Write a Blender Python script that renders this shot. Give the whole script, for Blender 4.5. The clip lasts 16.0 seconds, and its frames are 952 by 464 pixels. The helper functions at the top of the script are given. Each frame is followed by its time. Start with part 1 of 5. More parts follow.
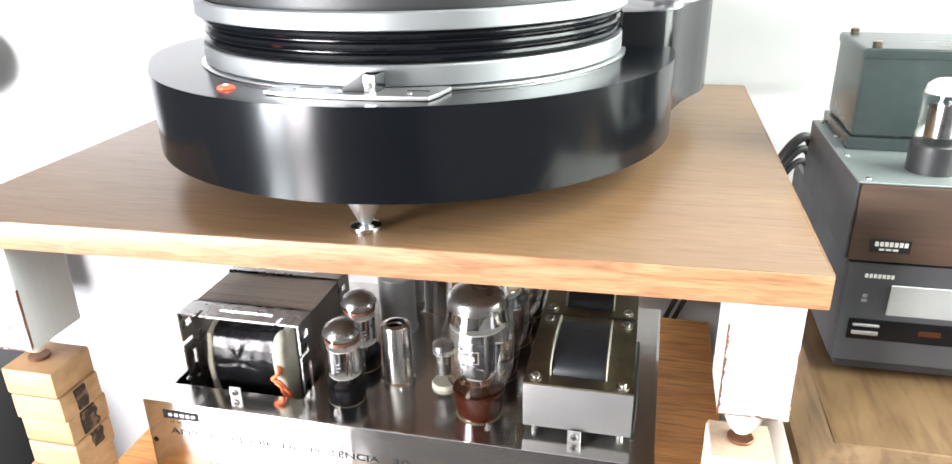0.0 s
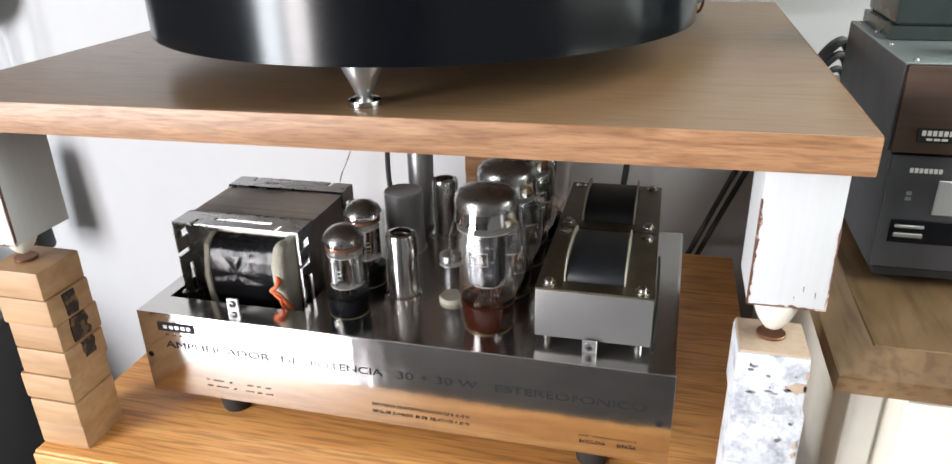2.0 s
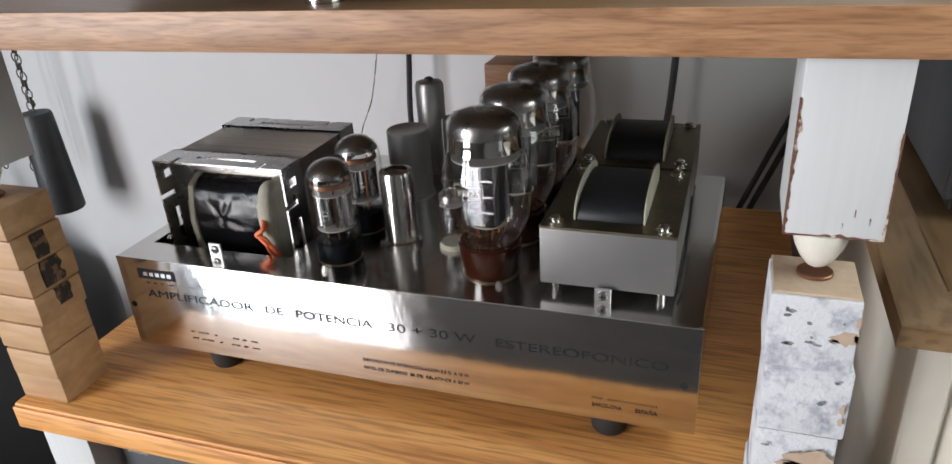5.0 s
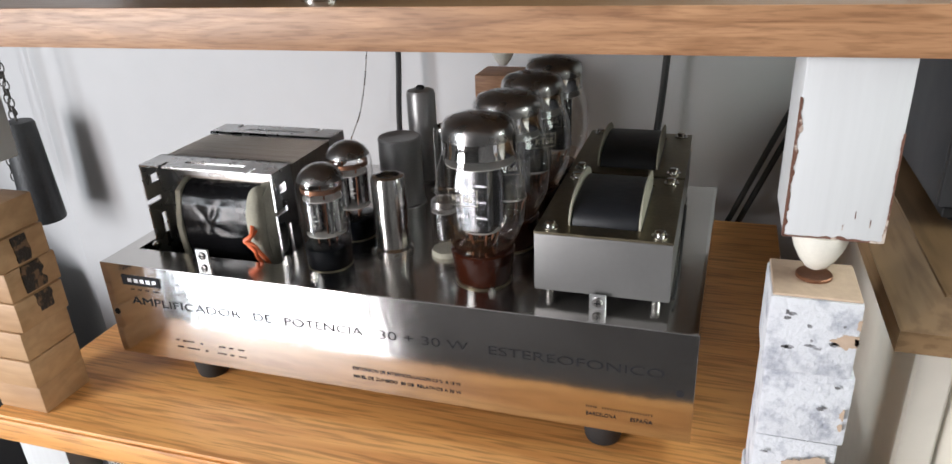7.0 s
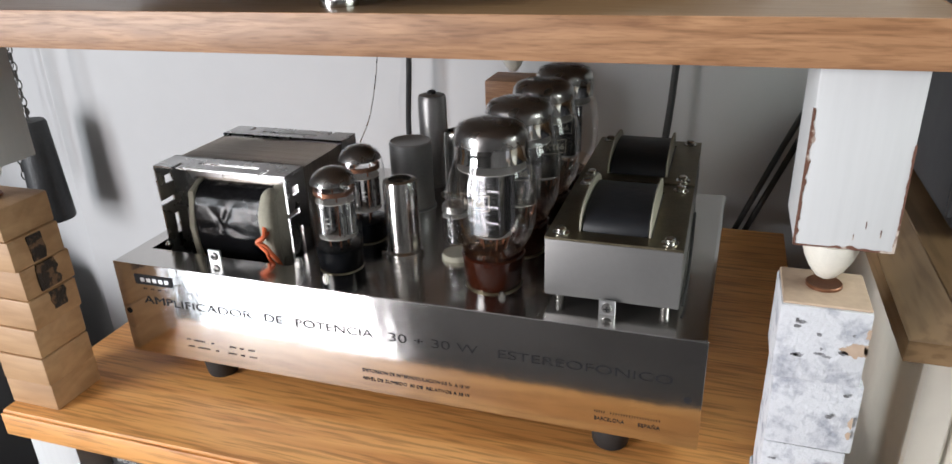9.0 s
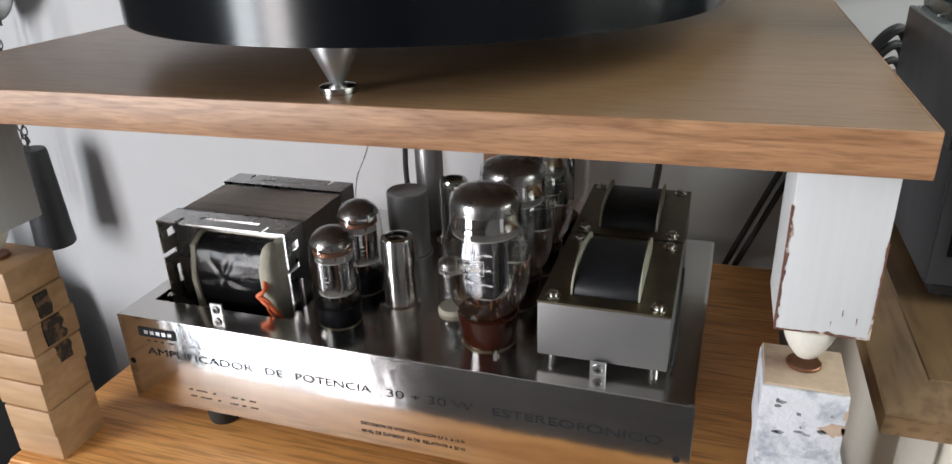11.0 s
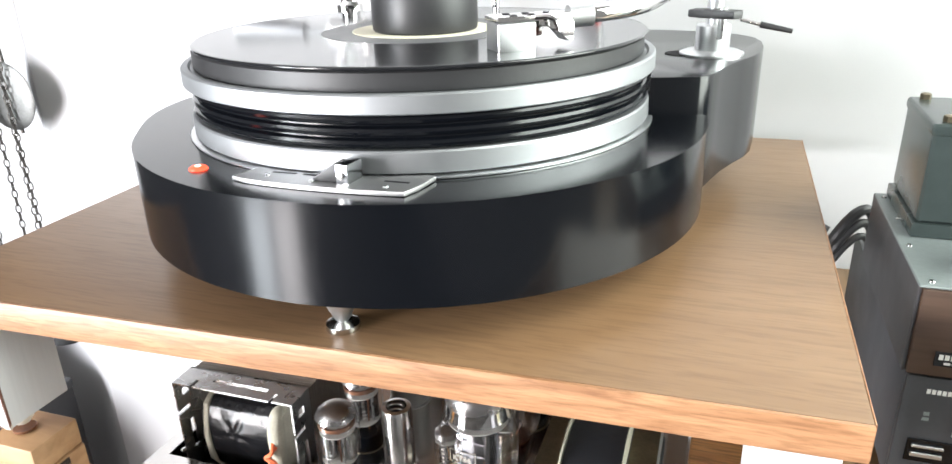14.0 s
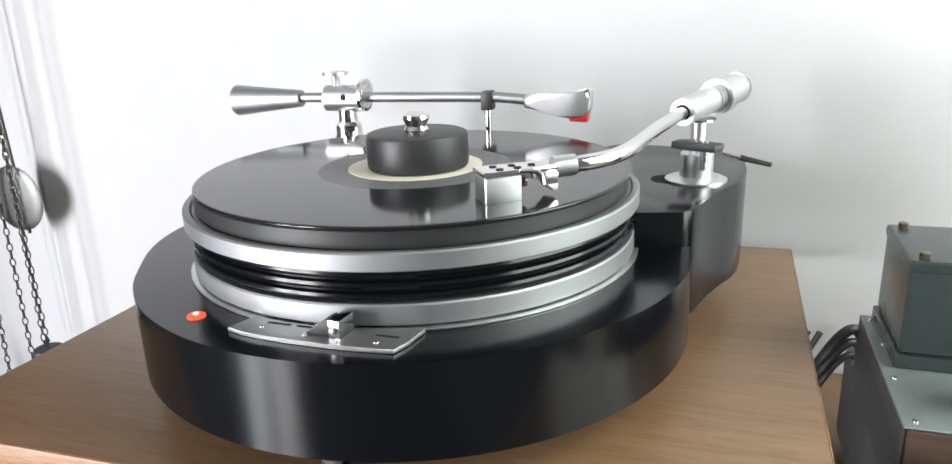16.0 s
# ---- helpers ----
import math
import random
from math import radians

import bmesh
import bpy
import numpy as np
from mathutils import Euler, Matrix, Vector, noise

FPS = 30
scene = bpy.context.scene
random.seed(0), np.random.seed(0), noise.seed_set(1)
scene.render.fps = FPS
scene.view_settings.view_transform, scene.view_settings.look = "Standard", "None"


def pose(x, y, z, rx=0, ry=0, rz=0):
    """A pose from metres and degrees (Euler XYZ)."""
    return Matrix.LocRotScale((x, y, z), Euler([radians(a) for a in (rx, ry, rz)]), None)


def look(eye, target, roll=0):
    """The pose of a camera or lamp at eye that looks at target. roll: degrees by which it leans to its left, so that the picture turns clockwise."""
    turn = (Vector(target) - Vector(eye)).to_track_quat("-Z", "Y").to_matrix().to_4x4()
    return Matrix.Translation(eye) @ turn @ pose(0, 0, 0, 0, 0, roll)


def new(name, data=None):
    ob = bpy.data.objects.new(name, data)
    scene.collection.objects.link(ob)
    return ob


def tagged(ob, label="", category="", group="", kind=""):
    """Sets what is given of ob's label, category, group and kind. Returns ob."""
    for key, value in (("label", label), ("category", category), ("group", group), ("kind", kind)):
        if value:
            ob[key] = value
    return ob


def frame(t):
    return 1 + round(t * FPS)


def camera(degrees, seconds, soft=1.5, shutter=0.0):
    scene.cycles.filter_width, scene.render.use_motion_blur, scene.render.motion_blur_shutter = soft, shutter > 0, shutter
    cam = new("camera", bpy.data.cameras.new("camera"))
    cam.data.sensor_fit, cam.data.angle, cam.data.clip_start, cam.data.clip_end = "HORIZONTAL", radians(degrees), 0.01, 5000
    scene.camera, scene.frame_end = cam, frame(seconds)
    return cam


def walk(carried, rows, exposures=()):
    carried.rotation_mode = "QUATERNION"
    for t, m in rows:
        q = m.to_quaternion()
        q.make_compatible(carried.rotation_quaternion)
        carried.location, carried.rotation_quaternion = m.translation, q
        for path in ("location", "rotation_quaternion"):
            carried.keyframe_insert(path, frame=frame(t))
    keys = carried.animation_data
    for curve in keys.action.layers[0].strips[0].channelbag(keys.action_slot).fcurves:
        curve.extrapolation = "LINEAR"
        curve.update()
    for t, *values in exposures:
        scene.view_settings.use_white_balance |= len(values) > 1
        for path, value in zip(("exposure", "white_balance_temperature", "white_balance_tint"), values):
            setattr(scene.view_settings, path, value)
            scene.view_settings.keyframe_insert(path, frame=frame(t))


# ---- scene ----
cam = camera(65.5, 16.0)
PATH = [
    (0, (0.371, -0.418, 1.068), (-0.046, 1.374, 0.283), -1.0),
    (0.5, (0.371, -0.415, 1.045), (-0.062, 1.367, 0.247), -1.0),
    (1, (0.374, -0.414, 1.019), (-0.08, 1.358, 0.209), -1.1),
    (1.5, (0.37, -0.411, 1.011), (-0.094, 1.363, 0.212), -1.4),
    (2, (0.374, -0.408, 1.0), (-0.088, 1.354, 0.174), -1.3),
    (2.5, (0.375, -0.406, 0.994), (-0.093, 1.34, 0.138), -1.6),
    (3, (0.377, -0.402, 0.987), (-0.135, 1.331, 0.13), -2.5),
    (3.5, (0.386, -0.386, 0.976), (-0.171, 1.339, 0.131), -2.4),
    (4, (0.395, -0.361, 0.966), (-0.228, 1.332, 0.102), -3.5),
    (4.5, (0.4, -0.353, 0.955), (-0.226, 1.334, 0.081), -3.7),
    (7, (0.393, -0.354, 0.937), (-0.19, 1.373, 0.115), -2.6),
    (7.5, (0.391, -0.356, 0.938), (-0.195, 1.37, 0.115), -2.6),
    (8, (0.389, -0.358, 0.938), (-0.209, 1.366, 0.118), -2.4),
    (10.5, (0.391, -0.359, 0.953), (-0.186, 1.378, 0.146), -1.3),
    (11, (0.391, -0.355, 0.98), (-0.193, 1.375, 0.164), -1.9),
    (11.5, (0.387, -0.358, 0.997), (-0.172, 1.376, 0.173), -1.2),
    (12, (0.388, -0.357, 1.021), (-0.167, 1.378, 0.194), -0.8),
    (12.5, (0.392, -0.355, 1.045), (-0.164, 1.381, 0.223), -0.8),
    (13, (0.393, -0.351, 1.063), (-0.179, 1.387, 0.256), -0.9),
    (13.5, (0.394, -0.347, 1.077), (-0.197, 1.399, 0.301), -1.4),
    (14, (0.398, -0.345, 1.094), (-0.202, 1.406, 0.338), -1.6),
    (14.5, (0.4, -0.339, 1.113), (-0.211, 1.421, 0.385), -1.4),
    (15, (0.403, -0.335, 1.125), (-0.205, 1.448, 0.452), -1.5),
    (15.5, (0.403, -0.338, 1.134), (-0.227, 1.454, 0.508), -2.0),
    (16, (0.406, -0.339, 1.141), (-0.217, 1.466, 0.547), -2.0),
]
# exposure follows the phone's automatic metering: bright, darker under the shelf, bright again
EXPOSURES = [(0, 1.22), (0.6, 1.18), (1.1, 0.85), (1.5, 0.45), (2.0, 0.15), (2.5, -0.02), (3.5, -0.48), (4.5, -0.52), (7, -0.24), (8, -0.26), (10.5, -0.46), (11.2, -0.46),
             (12, 0.12), (12.5, 1.05), (13.2, 1.1), (14.5, 0.8), (15.2, 0.55), (16, 0.17)]
walk(cam, [(t, look(eye, target, roll)) for t, eye, target, roll in PATH], EXPOSURES)

# ---------------------------------------------------------------- light
world = bpy.data.worlds.new("daylight")
scene.world = world
world.use_nodes = True
sky = world.node_tree.nodes.new("ShaderNodeTexSky")
sky.sky_type, sky.sun_disc = "NISHITA", False
sky.sun_elevation, sky.sun_rotation = radians(46), radians(243)
world.node_tree.links.new(sky.outputs[0], world.node_tree.nodes["Background"].inputs[0])
world.node_tree.nodes["Background"].inputs[1].default_value = 0.12

sun = new("sun", bpy.data.lights.new("sun", "SUN"))
sun.data.energy, sun.data.angle, sun.data.color = 2.0, radians(0.6), (1, 0.95, 0.87)
sun.matrix_world = look((-2.6, -1.3, 3.0), (0.0, 0.0, 0.0))

# daylight entering by the two leaves of the glazed door across the room
for shift, tone in ((-0.345, (0.89, 0.95, 1.0)), (0.345, (1.0, 0.96, 0.97))):
    day = new("window_daylight", bpy.data.lights.new("window_daylight", "AREA"))
    day.data.shape, day.data.size, day.data.size_y = "RECTANGLE", 0.54, 1.92
    day.data.energy, day.data.color = 106, tone
    px, py = -1.836 + 0.799 * shift, -2.636 - 0.602 * shift
    day.matrix_world = look((px, py, 1.09), (px + 0.602, py + 0.799, 1.05))

# a second window, to the other side of the rack
day2 = new("side_window_daylight", bpy.data.lights.new("side_window_daylight", "AREA"))
day2.data.shape, day2.data.size, day2.data.size_y = "RECTANGLE", 0.72, 1.1
day2.data.energy, day2.data.color = 20, (0.93, 1.0, 0.93)
day2.matrix_world = look((1.14, 0.04, 1.42), (0.14, 0.12, 1.15))


# ---------------------------------------------------------------- materials
def material(name, color, rough=0.5, metal=0.0, vary=0.12, scale=20.0, bump=0.0, bump_scale=200.0, stretch=(1, 1, 1), coat=0.0, spec=0.5):
    """Base colour with two scales of variation, roughness variation and fine relief."""
    m = bpy.data.materials.new(name)
    m.use_nodes = True
    nt = m.node_tree
    b = nt.nodes["Principled BSDF"]
    b.inputs["Metallic"].default_value = metal
    b.inputs["Coat Weight"].default_value = coat
    b.inputs["Specular IOR Level"].default_value = spec
    tc = nt.nodes.new("ShaderNodeTexCoord")
    mp = nt.nodes.new("ShaderNodeMapping")
    mp.inputs["Scale"].default_value = stretch
    nt.links.new(tc.outputs["Object"], mp.inputs[0])
    n1, n2 = nt.nodes.new("ShaderNodeTexNoise"), nt.nodes.new("ShaderNodeTexNoise")
    n1.inputs["Scale"].default_value, n1.inputs["Detail"].default_value = scale, 6
    n2.inputs["Scale"].default_value, n2.inputs["Detail"].default_value = scale * 9, 4
    for n in (n1, n2):
        nt.links.new(mp.outputs[0], n.inputs["Vector"])
    mix = nt.nodes.new("ShaderNodeMix")
    mix.data_type = "FLOAT"
    mix.inputs[0].default_value = 0.4
    nt.links.new(n1.outputs[0], mix.inputs[2])
    nt.links.new(n2.outputs[0], mix.inputs[3])
    ramp = nt.nodes.new("ShaderNodeValToRGB")
    ramp.color_ramp.elements[0].position, ramp.color_ramp.elements[1].position = 0.3, 0.7
    ramp.color_ramp.elements[0].color = (*[c * (1 - vary) for c in color], 1)
    ramp.color_ramp.elements[1].color = (*[min(1, c * (1 + vary)) for c in color], 1)
    nt.links.new(mix.outputs[0], ramp.inputs[0])
    nt.links.new(ramp.outputs[0], b.inputs["Base Color"])
    mr = nt.nodes.new("ShaderNodeMapRange")
    mr.inputs[3].default_value, mr.inputs[4].default_value = rough * 0.8, min(1, rough * 1.25)
    nt.links.new(n1.outputs[0], mr.inputs[0])
    nt.links.new(mr.outputs[0], b.inputs["Roughness"])
    if bump:
        n3 = nt.nodes.new("ShaderNodeTexNoise")
        n3.inputs["Scale"].default_value, n3.inputs["Detail"].default_value = bump_scale, 5
        nt.links.new(mp.outputs[0], n3.inputs["Vector"])
        bn = nt.nodes.new("ShaderNodeBump")
        bn.inputs["Strength"].default_value, bn.inputs["Distance"].default_value = bump, 0.002
        nt.links.new(n3.outputs[0], bn.inputs["Height"])
        nt.links.new(bn.outputs[0], b.inputs["Normal"])
    return m


def wood(name, dark, light, rough=0.42, grain=(6, 90, 90), pores=(25, 700, 700), bump=0.15, spread=(0.35, 0.65), coat=0.0, deep=0.6):
    """Oak-like veneer: long figure, fine pores along the first axis."""
    m = bpy.data.materials.new(name)
    m.use_nodes = True
    nt = m.node_tree
    b = nt.nodes["Principled BSDF"]
    b.inputs["Coat Weight"].default_value = coat
    tc = nt.nodes.new("ShaderNodeTexCoord")
    info = nt.nodes.new("ShaderNodeObjectInfo")
    add = nt.nodes.new("ShaderNodeVectorMath")
    add.operation = "ADD"
    nt.links.new(tc.outputs["Object"], add.inputs[0])
    nt.links.new(info.outputs["Random"], add.inputs[1])
    outs = []
    for vec, det, dist in ((grain, 5, 1.2), (pores, 3, 0.2)):
        mp = nt.nodes.new("ShaderNodeMapping")
        mp.inputs["Scale"].default_value = vec
        nt.links.new(add.outputs[0], mp.inputs[0])
        n = nt.nodes.new("ShaderNodeTexNoise")
        n.inputs["Scale"].default_value, n.inputs["Detail"].default_value, n.inputs["Distortion"].default_value = 1.0, det, dist
        nt.links.new(mp.outputs[0], n.inputs["Vector"])
        outs.append(n)
    r1 = nt.nodes.new("ShaderNodeValToRGB")
    r1.color_ramp.elements[0].position, r1.color_ramp.elements[1].position = spread
    r1.color_ramp.elements[0].color, r1.color_ramp.elements[1].color = (*dark, 1), (*light, 1)
    nt.links.new(outs[0].outputs[0], r1.inputs[0])
    r2 = nt.nodes.new("ShaderNodeValToRGB")
    r2.color_ramp.elements[0].position, r2.color_ramp.elements[1].position = 0.36, 0.52
    r2.color_ramp.elements[0].color, r2.color_ramp.elements[1].color = (0.55, 0.5, 0.45, 1), (1, 1, 1, 1)
    nt.links.new(outs[1].outputs[0], r2.inputs[0])
    mul = nt.nodes.new("ShaderNodeMix")
    mul.data_type, mul.blend_type = "RGBA", "MULTIPLY"
    mul.inputs[0].default_value = deep
    nt.links.new(r1.outputs[0], mul.inputs[6])
    nt.links.new(r2.outputs[0], mul.inputs[7])
    nt.links.new(mul.outputs[2], b.inputs["Base Color"])
    mr = nt.nodes.new("ShaderNodeMapRange")
    mr.inputs[3].default_value, mr.inputs[4].default_value = rough * 1.25, rough * 0.85
    nt.links.new(outs[1].outputs[0], mr.inputs[0])
    nt.links.new(mr.outputs[0], b.inputs["Roughness"])
    bn = nt.nodes.new("ShaderNodeBump")
    bn.inputs["Strength"].default_value, bn.inputs["Distance"].default_value = bump, 0.0006
    nt.links.new(outs[1].outputs[0], bn.inputs["Height"])
    nt.links.new(bn.outputs[0], b.inputs["Normal"])
    return m


def patched(name, base, patch, rough, scale, lo, hi, bump=0.3, stretch=(1, 1, 1)):
    """Paint or plaster with irregular patches where another layer shows."""
    m = material(name, base, rough, 0, 0.06, scale * 0.6, bump, scale * 6, stretch)
    nt = m.node_tree
    b = nt.nodes["Principled BSDF"]
    old = b.inputs["Base Color"].links[0].from_socket
    tc = nt.nodes.new("ShaderNodeTexCoord")
    mp = nt.nodes.new("ShaderNodeMapping")
    mp.inputs["Scale"].default_value = stretch
    nt.links.new(tc.outputs["Object"], mp.inputs[0])
    n = nt.nodes.new("ShaderNodeTexNoise")
    n.inputs["Scale"].default_value, n.inputs["Detail"].default_value, n.inputs["Roughness"].default_value = scale, 8, 0.65
    nt.links.new(mp.outputs[0], n.inputs["Vector"])
    mr = nt.nodes.new("ShaderNodeMapRange")
    mr.inputs[1].default_value, mr.inputs[2].default_value = lo, hi
    nt.links.new(n.outputs[0], mr.inputs[0])
    mix = nt.nodes.new("ShaderNodeMix")
    mix.data_type = "RGBA"
    nt.links.new(mr.outputs[0], mix.inputs[0])
    nt.links.new(old, mix.inputs[6])
    mix.inputs[7].default_value = (*patch, 1)
    nt.links.new(mix.outputs[2], b.inputs["Base Color"])
    return m


def glass(name, tint=(1, 1, 1), rough=0.012):
    """Thin clear glass: see-through, with gloss that grows at grazing angles."""
    m = bpy.data.materials.new(name)
    m.use_nodes = True
    nt = m.node_tree
    nt.nodes.remove(nt.nodes["Principled BSDF"])
    clear, gloss, mix, fr, power, level = (nt.nodes.new("ShaderNode" + k) for k in ("BsdfTransparent", "BsdfGlossy", "MixShader", "LayerWeight", "Math", "Math"))
    clear.inputs["Color"].default_value = (*tint, 1)
    gloss.inputs["Roughness"].default_value = rough
    fr.inputs["Blend"].default_value = 0.5
    power.operation, power.inputs[1].default_value = "POWER", 5.0
    level.operation, level.inputs[1].default_value, level.inputs[2].default_value = "MULTIPLY_ADD", 0.85, 0.075
    nt.links.new(fr.outputs["Facing"], power.inputs[0])
    nt.links.new(power.outputs[0], level.inputs[0])
    nt.links.new(level.outputs[0], mix.inputs[0])
    nt.links.new(clear.outputs[0], mix.inputs[1])
    nt.links.new(gloss.outputs[0], mix.inputs[2])
    nt.links.new(mix.outputs[0], nt.nodes["Material Output"].inputs["Surface"])
    return m


WALL = material("wall_paint", (0.46, 0.457, 0.465), 0.75, 0, 0.03, 3, 0.05, 260)
# walls out of view, near-black so little light bounces onto the rack
FARWALL = material("bounce_cut_wall_paint", (0.075, 0.073, 0.07), 0.75, 0, 0.05, 3, 0.1, 200)
# ceiling is unseen and greyed to weaken bounce; window frames share it
CEIL = material("ceiling_paint", (0.32, 0.31, 0.30), 0.8, 0, 0.03, 3, 0.05, 150)
# floor out of view: dark to cut bounce, glossy to mirror the door
FLOOR = wood("floor_wood", (0.05, 0.046, 0.043), (0.085, 0.08, 0.076), 0.12, (3, 30, 30), (12, 300, 300), 0.1, coat=1.0)
OAK = wood("oak_veneer", (0.165, 0.093, 0.047), (0.220, 0.132, 0.070), 0.3, (4, 45, 45), (40, 520, 520), 0.08, (0.2, 0.8), deep=0.38)
OAK_EDGE = wood("oak_edge", (0.26, 0.125, 0.058), (0.42, 0.225, 0.115), 0.42, (15, 60, 110), (70, 420, 900), 0.15, (0.34, 0.64), deep=0.5)
OAK_LOW = wood("oak_honey", (0.66, 0.29, 0.085), (0.82, 0.41, 0.135), 0.4, (5, 70, 70), (22, 420, 420), 0.2, deep=0.75)
BEECH = wood("beech_block", (0.38, 0.215, 0.105), (0.50, 0.305, 0.16), 0.5, (10, 30, 60), (14, 120, 160), 0.04, deep=0.18)
BEECH_RED = wood("red_beech", (0.30, 0.13, 0.055), (0.42, 0.2, 0.09), 0.5, (25, 60, 240), (60, 500, 900), 0.1)
DARKWOOD = wood("walnut_veneer", (0.045, 0.027, 0.019), (0.075, 0.045, 0.03), 0.45, (4, 40, 40), (18, 380, 380), 0.1, deep=0.3)
SIDEWOOD = wood("sideboard_oak", (0.12, 0.07, 0.033), (0.22, 0.138, 0.072), 0.33, (14, 5, 30), (150, 18, 380), 0.15)
WHITEPOST = patched("worn_white_paint", (0.56, 0.565, 0.57), (0.10, 0.045, 0.028), 0.55, 9, 0.70, 0.73, 0.08, (7, 7, 0.35))
CHIP = patched("chipped_brown", (0.13, 0.055, 0.035), (0.5, 0.42, 0.36), 0.7, 60, 0.55, 0.6, 0.5)
PLASTERED = patched("peeling_plaster", (0.60, 0.605, 0.635), (0.34, 0.35, 0.40), 0.8, 85, 0.50, 0.66, 0.5)
SPECKLE = patched("stained_plaster", (0.13, 0.125, 0.13), (0.36, 0.36, 0.39), 0.8, 220, 0.46, 0.6, 0.5)
TAR = patched("tar_and_wood", (0.022, 0.016, 0.014), (0.17, 0.095, 0.05), 0.6, 130, 0.52, 0.58, 0.5)
BARE = material("bare_board", (0.46, 0.34, 0.25), 0.7, 0, 0.15, 30, 0.3, 200)
CHROME_TOP = material("worn_chrome", (0.6, 0.58, 0.56), 0.17, 1, 0.06, 12, 0.04, 30)
CHROME = material("polished_chrome", (0.74, 0.73, 0.72), 0.1, 1, 0.04, 8, 0.1, 14)
PLATE = material("polished_front_plate", (0.72, 0.71, 0.715), 0.12, 1, 0.05, 14, 0.55, 13, (1, 1, 0.4))
STEEL = material("bright_steel", (0.62, 0.61, 0.59), 0.2, 1, 0.1, 40, 0.05, 300)
DULLSTEEL = material("grey_zinc_steel", (0.48, 0.48, 0.48), 0.27, 1, 0.15, 60, 0.08, 400)
BRUSHED = material("brushed_aluminium", (0.35, 0.36, 0.37), 0.5, 1, 0.03, 25)
ALU = material("satin_aluminium", (0.66, 0.67, 0.68), 0.36, 1, 0.05, 60)
CANGREY = material("grey_can", (0.34, 0.34, 0.34), 0.38, 0.7, 0.1, 50, 0.04, 300)
PLATEGREY = material("satin_grey_plate", (0.40, 0.40, 0.40), 0.45, 1, 0.06, 40)
BRASS = material("yellow_passivated_steel", (0.22, 0.19, 0.13), 0.38, 1, 0.25, 60, 0.08, 300)
SHROUD = material("grey_shroud", (0.18, 0.175, 0.172), 0.4, 0.4, 0.05, 30, 0.05, 400)
LAMIN = material("laminations", (0.33, 0.295, 0.26), 0.36, 0.85, 0.4, 18, 0.1, 60, (0.5, 60, 1))
BLACKSAT = material("black_lacquer", (0.0028, 0.0034, 0.0048), 0.17, 0, 0.12, 12, 0.012, 60, (1, 1, 1), 0.0, 0.36)
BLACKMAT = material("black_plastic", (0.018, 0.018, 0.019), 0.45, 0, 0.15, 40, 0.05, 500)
RUBBER = material("black_rubber", (0.02, 0.02, 0.021), 0.6, 0, 0.15, 40, 0.1, 400)
TAPE = material("black_tape", (0.008, 0.008, 0.009), 0.2, 0, 0.2, 20, 0.25, 60, (1, 1, 1), 0.0, 0.28)
BOBBIN = material("black_winding_paper", (0.010, 0.011, 0.014), 0.5, 0, 0.2, 30, 0.15, 160)
PAPER = material("cream_fibre_board", (0.36, 0.34, 0.27), 0.8, 0, 0.15, 60, 0.3, 300)
BAKELITE = material("brown_bakelite", (0.03, 0.0065, 0.003), 0.08, 0, 0.2, 40, 0, 1, (1, 1, 1), 0.6)
VINYL = material("black_vinyl", (0.009, 0.0095, 0.011), 0.11, 0, 0.1, 60)
DEADWAX = material("vinyl_dead_wax", (0.12, 0.12, 0.125), 0.5, 0, 0.1, 60)
LABEL = material("cream_label", (0.70, 0.66, 0.52), 0.7, 0, 0.06, 60)
GETTER = material("dark_getter", (0.31, 0.30, 0.295), 0.27, 0.95, 0.2, 50)
SILVER = material("getter_mirror", (0.62, 0.61, 0.60), 0.07, 1, 0.15, 50)
DARKANODE = material("black_anode", (0.24, 0.24, 0.25), 0.17, 1.0, 0.2, 80)
ANODE = material("grey_anode", (0.40, 0.40, 0.41), 0.2, 1.0, 0.15, 80)
MICA = material("mica_disc", (0.42, 0.40, 0.37), 0.35, 0, 0.1, 80)
BRONZE = material("brown_coin", (0.22, 0.10, 0.055), 0.4, 0.7, 0.2, 80)
COPPER = material("copper_rods", (0.24, 0.10, 0.055), 0.3, 1, 0.1, 80)
CERAMIC = material("white_ceramic", (0.7, 0.67, 0.6), 0.35, 0, 0.08, 60)
GLASS = glass("tube_glass", (0.99, 0.99, 0.99))
AMBER_GLOW = glass("amber_glow_tint", (0.985, 0.84, 0.72))
ORANGE = material("orange_wire", (0.75, 0.16, 0.06), 0.45, 0, 0.1, 60)
INK = material("black_ink", (0.018, 0.018, 0.02), 0.7, 0, 0.05, 60, spec=0.15)
GOLDPRINT = material("faded_gold_print", (0.42, 0.38, 0.31), 0.6, 0, 0.05, 60)
PRINT = material("white_print", (0.6, 0.6, 0.58), 0.6, 0, 0.05, 60)
GREYMETAL = material("grey_hammer_paint", (0.19, 0.215, 0.21), 0.38, 0.2, 0.12, 30, 0.15, 260)
GREENBLACK = material("black_green_enamel", (0.030, 0.040, 0.038), 0.25, 0.1, 0.15, 12, 0.05, 120)
CHARCOAL = material("charcoal_plastic", (0.045, 0.046, 0.05), 0.45, 0, 0.1, 40, 0.06, 700)
IRON = material("cast_iron", (0.03, 0.031, 0.033), 0.5, 0.3, 0.25, 40, 0.3, 160)
CHAINM = material("dark_chain", (0.07, 0.065, 0.06), 0.45, 0.8, 0.2, 60)
PENDISC = material("tarnished_disc", (0.10, 0.10, 0.097), 0.4, 0.8, 0.3, 40, 0.1, 90)
